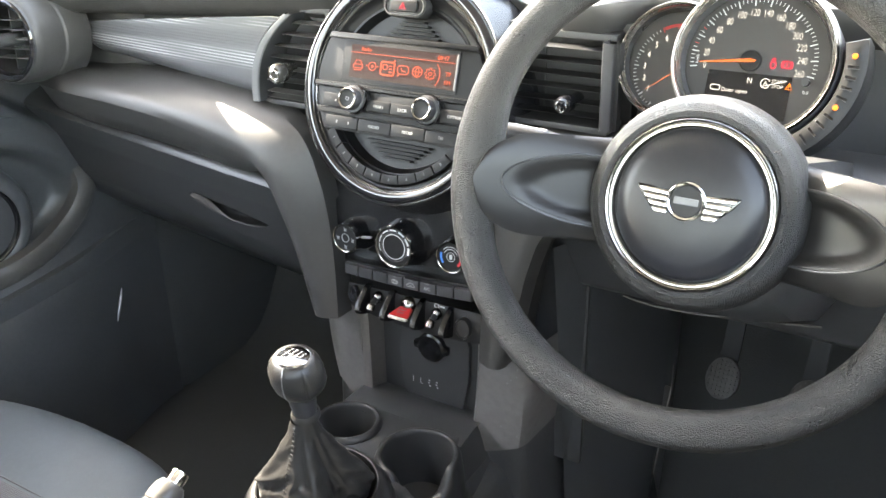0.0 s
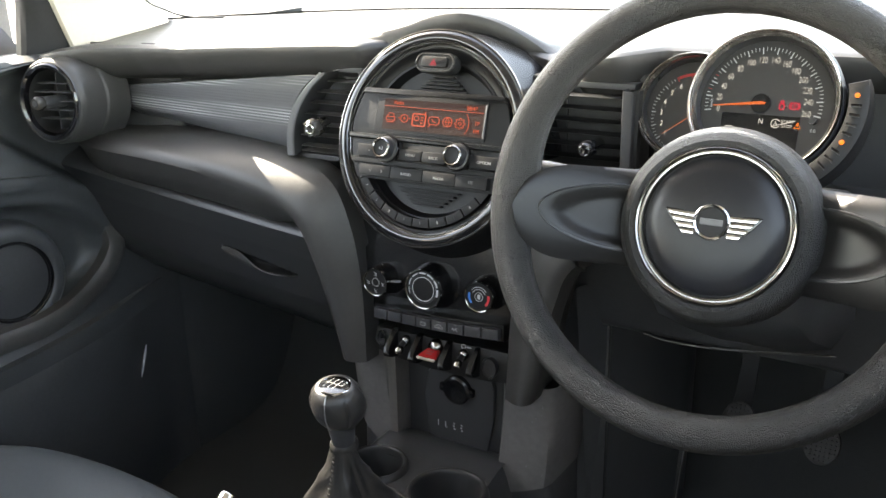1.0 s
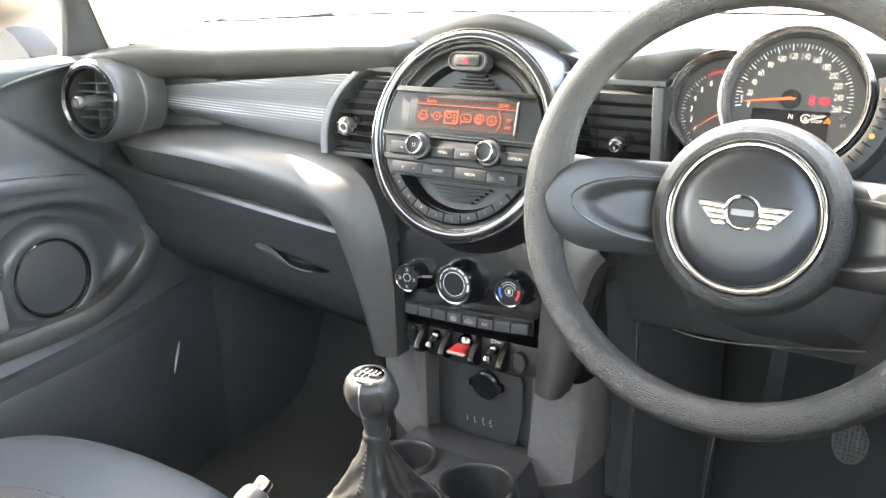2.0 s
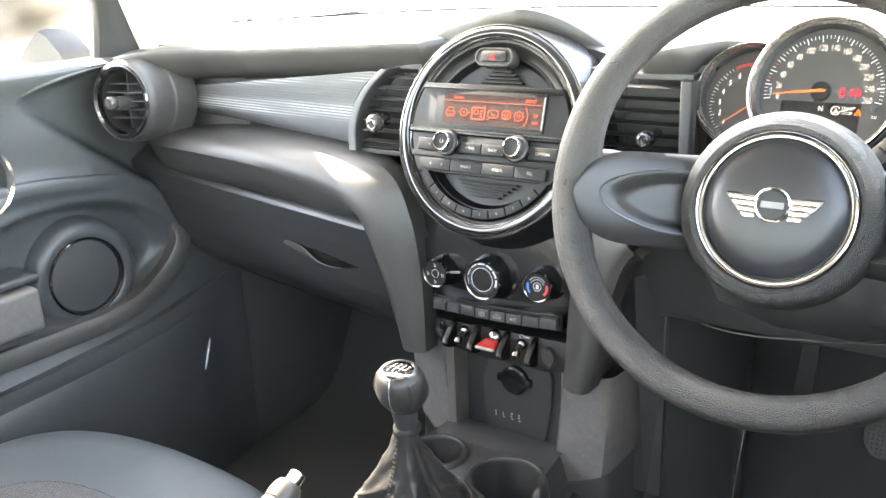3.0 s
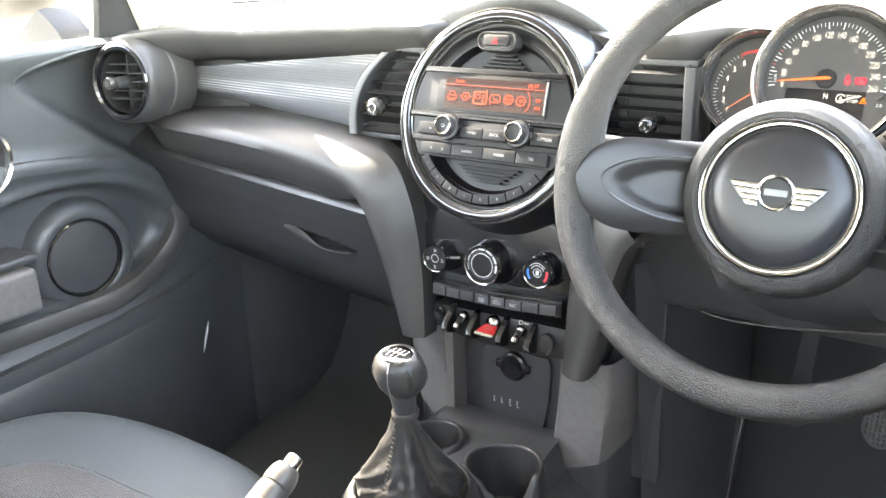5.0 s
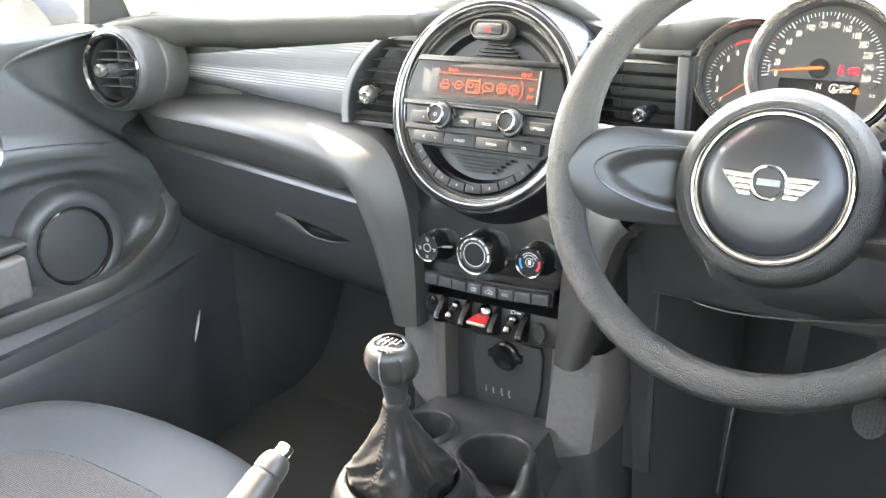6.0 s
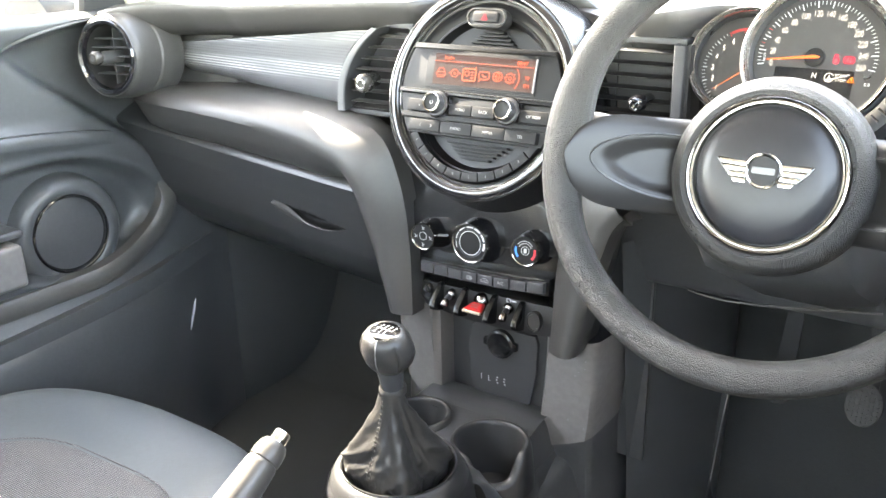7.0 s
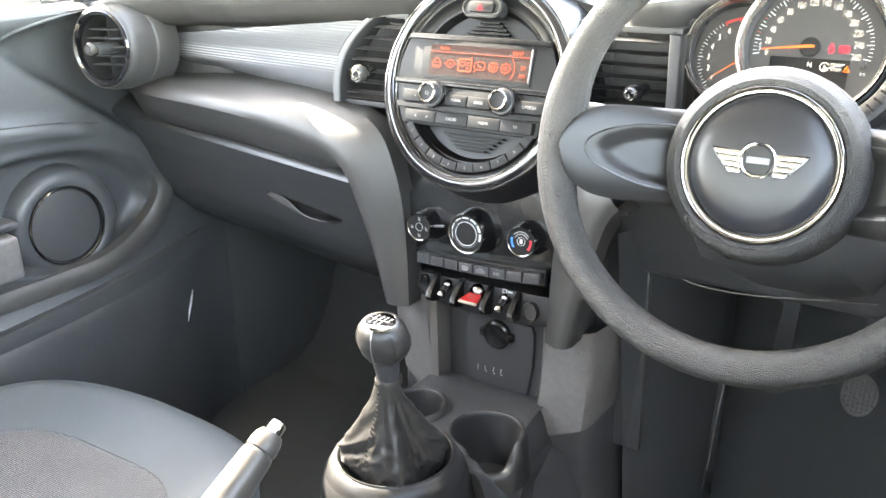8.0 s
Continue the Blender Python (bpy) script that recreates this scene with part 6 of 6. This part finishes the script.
part("handle_well", lathe([(0.0505, 0.0), (0.045, -0.012), (0.00001, -0.016)], 48), DARK, hd, matrix=pose(-0.672, 0.535, 0.730, 90, 0, 90))
part("sill_lip", tube([(door_x(y, z) + 0.001, y, z) for y, z in curve([(0.785, 0.866), (0.725, 0.861), (0.669, 0.850), (0.640, 0.838), (0.627, 0.824)], 18)], [0.0008 + 0.0020 * math.sin(math.pi * i / 17) for i in range(18)], 8), DOORSOFT, door)
# glint by the footwell, added as a thin silver rod on the lining
part("edge_glint", tube([(door_x(y, z) + 0.003, y, z) for y, z in curve([(0.880, 0.292), (0.888, 0.308), (0.900, 0.330), (0.907, 0.344)], 12)], [0.0008 + 0.0022 * math.sin(math.pi * i / 11) for i in range(12)], 10), SILVER, door, "small silver strip for the glint on the door edge")
# driver's door closes the other side
door2 = thing("door_2", "black lining of the driver's car door", "car door", (0.72, 0.4, FLOOR), kind="structure")
part("door_skin", sheet([[(0.70 - 0.02 * math.exp(-((z - 0.6) / 0.1) ** 2), y, z) for y in np.linspace(-0.35, 1.1, 12)] for z in np.linspace(0.06, BELT, 16)] + [[(0.76, y, BELT) for y in np.linspace(-0.35, 1.1, 12)]]), SOFT, door2)
wn2 = part("window", sheet([[(0.735 - 0.12 * k, y * (1 - 0.25 * k), BELT + 0.41 * k) for y in np.linspace(-0.35, 0.90, 8)] for k in np.linspace(0, 1, 6)]), GLASS, door2, "clear door glass")
wn2.visible_shadow = False

# door mirror outside
mir = thing("door_mirror", "door mirror with dark housing and blue sky reflection", "door mirror", (-0.80, 0.72, 0.88))
MM = Matrix(pose(-1.022, 0.772, 0.962, 0, 0, -8))
rows = [[(w * math.cos(a) * 0.12, d, h * math.sin(a) * 0.078) for a in np.linspace(0, 2 * math.pi, 32, endpoint=False)] for w, h, d in ((0.94, 0.93, 0.004), (0.98, 0.98, -0.004), (1.03, 1.03, 0.0), (1.14, 1.08, 0.03), (1.20, 1.06, 0.07), (1.12, 0.92, 0.12), (0.6, 0.55, 0.160))]
part("housing", sheet(rows, close_u=True, caps=True), SHELL, mir, "dark mirror housing", matrix=MM)
part("mirror", sheet([[(w * math.cos(a) * 0.113, 0.002, w * math.sin(a) * 0.073) for a in np.linspace(0, 2 * math.pi, 32, endpoint=False)] for w in (0.02, 0.5, 1.0)], close_u=True), MIRROR, mir, "mirror glass", matrix=MM)
foot_top = ((-0.905, 0.866), (-0.893, 0.880), (-0.866, 0.898), (-0.840, 0.914), (-0.822, 0.905), (-0.795, 0.882), (-0.782, 0.866))
part("foot", sheet([[(x, 0.782, z), (x, 0.800, z + 0.003), (x, 0.842, z - 0.002), (x, 0.842, 0.860), (x, 0.782, 0.860)] for x, z in foot_top], close_u=True, caps=True), BLACK, mir, "black triangular mirror foot")
# a post with a cross beam outside
post = thing("fence_post", "grey metal post with a cross beam beside the car park", "post", (-4.0, 2.96, -0.30))
part("upright", box(-4.035, -3.955, 2.93, 2.99, -0.30, 1.9, 0.006), GREY, post)
part("cross_beam", box(-4.40, -3.86, 2.92, 2.926, 0.800, 0.850, 0.002), GREY, post)
part("bracket", box(-4.06, -3.92, 2.915, 2.925, 0.700, 0.800, 0.003), GREY, post)

# ---------------------------------------------------------------- pedals
def pedal(x, y, z, w, h, name, label):
    p = thing(name, label, "pedal", (x, y, z - h), group="driver's pedals")
    m = pose(x, y, z, 60)
    part("pad", plate([(w / 2 * math.cos(radians(a)), h / 2 * math.sin(radians(a))) for a in range(0, 360, 12)], 0, 0.012, 0.003), PEDAL, p, "worn black rubber pad", matrix=m)
    for i in range(7):
        for j in range(9):
            if ((i - 3) / 3.6) ** 2 + ((j - 4) / 4.6) ** 2 < 1:
                part("stud", lathe([(0.0024, 0.011), (0.0008, 0.0138), (0.00001, 0.0138)], 4), PEDAL, p, matrix=m @ pose((i - 3) * w * 0.125, (j - 4) * h * 0.10, 0))
    rows = [[(x - q, yy, zz), (x + q, yy, zz), (x + q, yy + 0.008, zz + 0.004), (x - q, yy + 0.008, zz + 0.004)] for (yy, zz), q in zip(curve([(y + 0.006, z + 0.010), (y + 0.035, z + 0.060), (y + 0.055, z + 0.12), (y + 0.05, z + 0.25)], 12), np.linspace(0.014, 0.010, 12))]
    part("arm", sheet(rows, close_u=True, caps=True), MODULE, p, "black steel pedal arm")
    return p
pedal(0.330, 1.15, 0.338, 0.048, 0.062, "clutch_pedal", "worn round rubber clutch pedal on a steel arm")
pedal(0.446, 1.15, 0.336, 0.050, 0.062, "brake_pedal", "worn round rubber brake pedal on a steel arm")
tf = structure("trim_footwell", sheet([[(0.175, 0.88, 0.62), (0.178, 0.93, 0.30), (0.18, 0.95, FLOOR)], [(0.215, 0.98, 0.62), (0.216, 0.985, 0.30), (0.212, 0.99, FLOOR)], [(0.242, 1.14, 0.62), (0.246, 1.15, 0.30), (0.240, 1.13, FLOOR)], [(0.249, 1.168, 0.62), (0.252, 1.163, 0.29), (0.248, 1.126, 0.15)], [(0.246, 1.20, 0.62), (0.247, 1.20, 0.29), (0.244, 1.18, FLOOR)]]), DOORSOFT, "black footwell side trim beside the pedals", "footwell trim")
part("trim_edge", tube(curve([(0.252, 1.163, 0.33), (0.2515, 1.162, 0.284), (0.249, 1.145, 0.215), (0.248, 1.126, 0.150)], 14), 0.0013, 6), SILVER, tf, "bright edge bead")
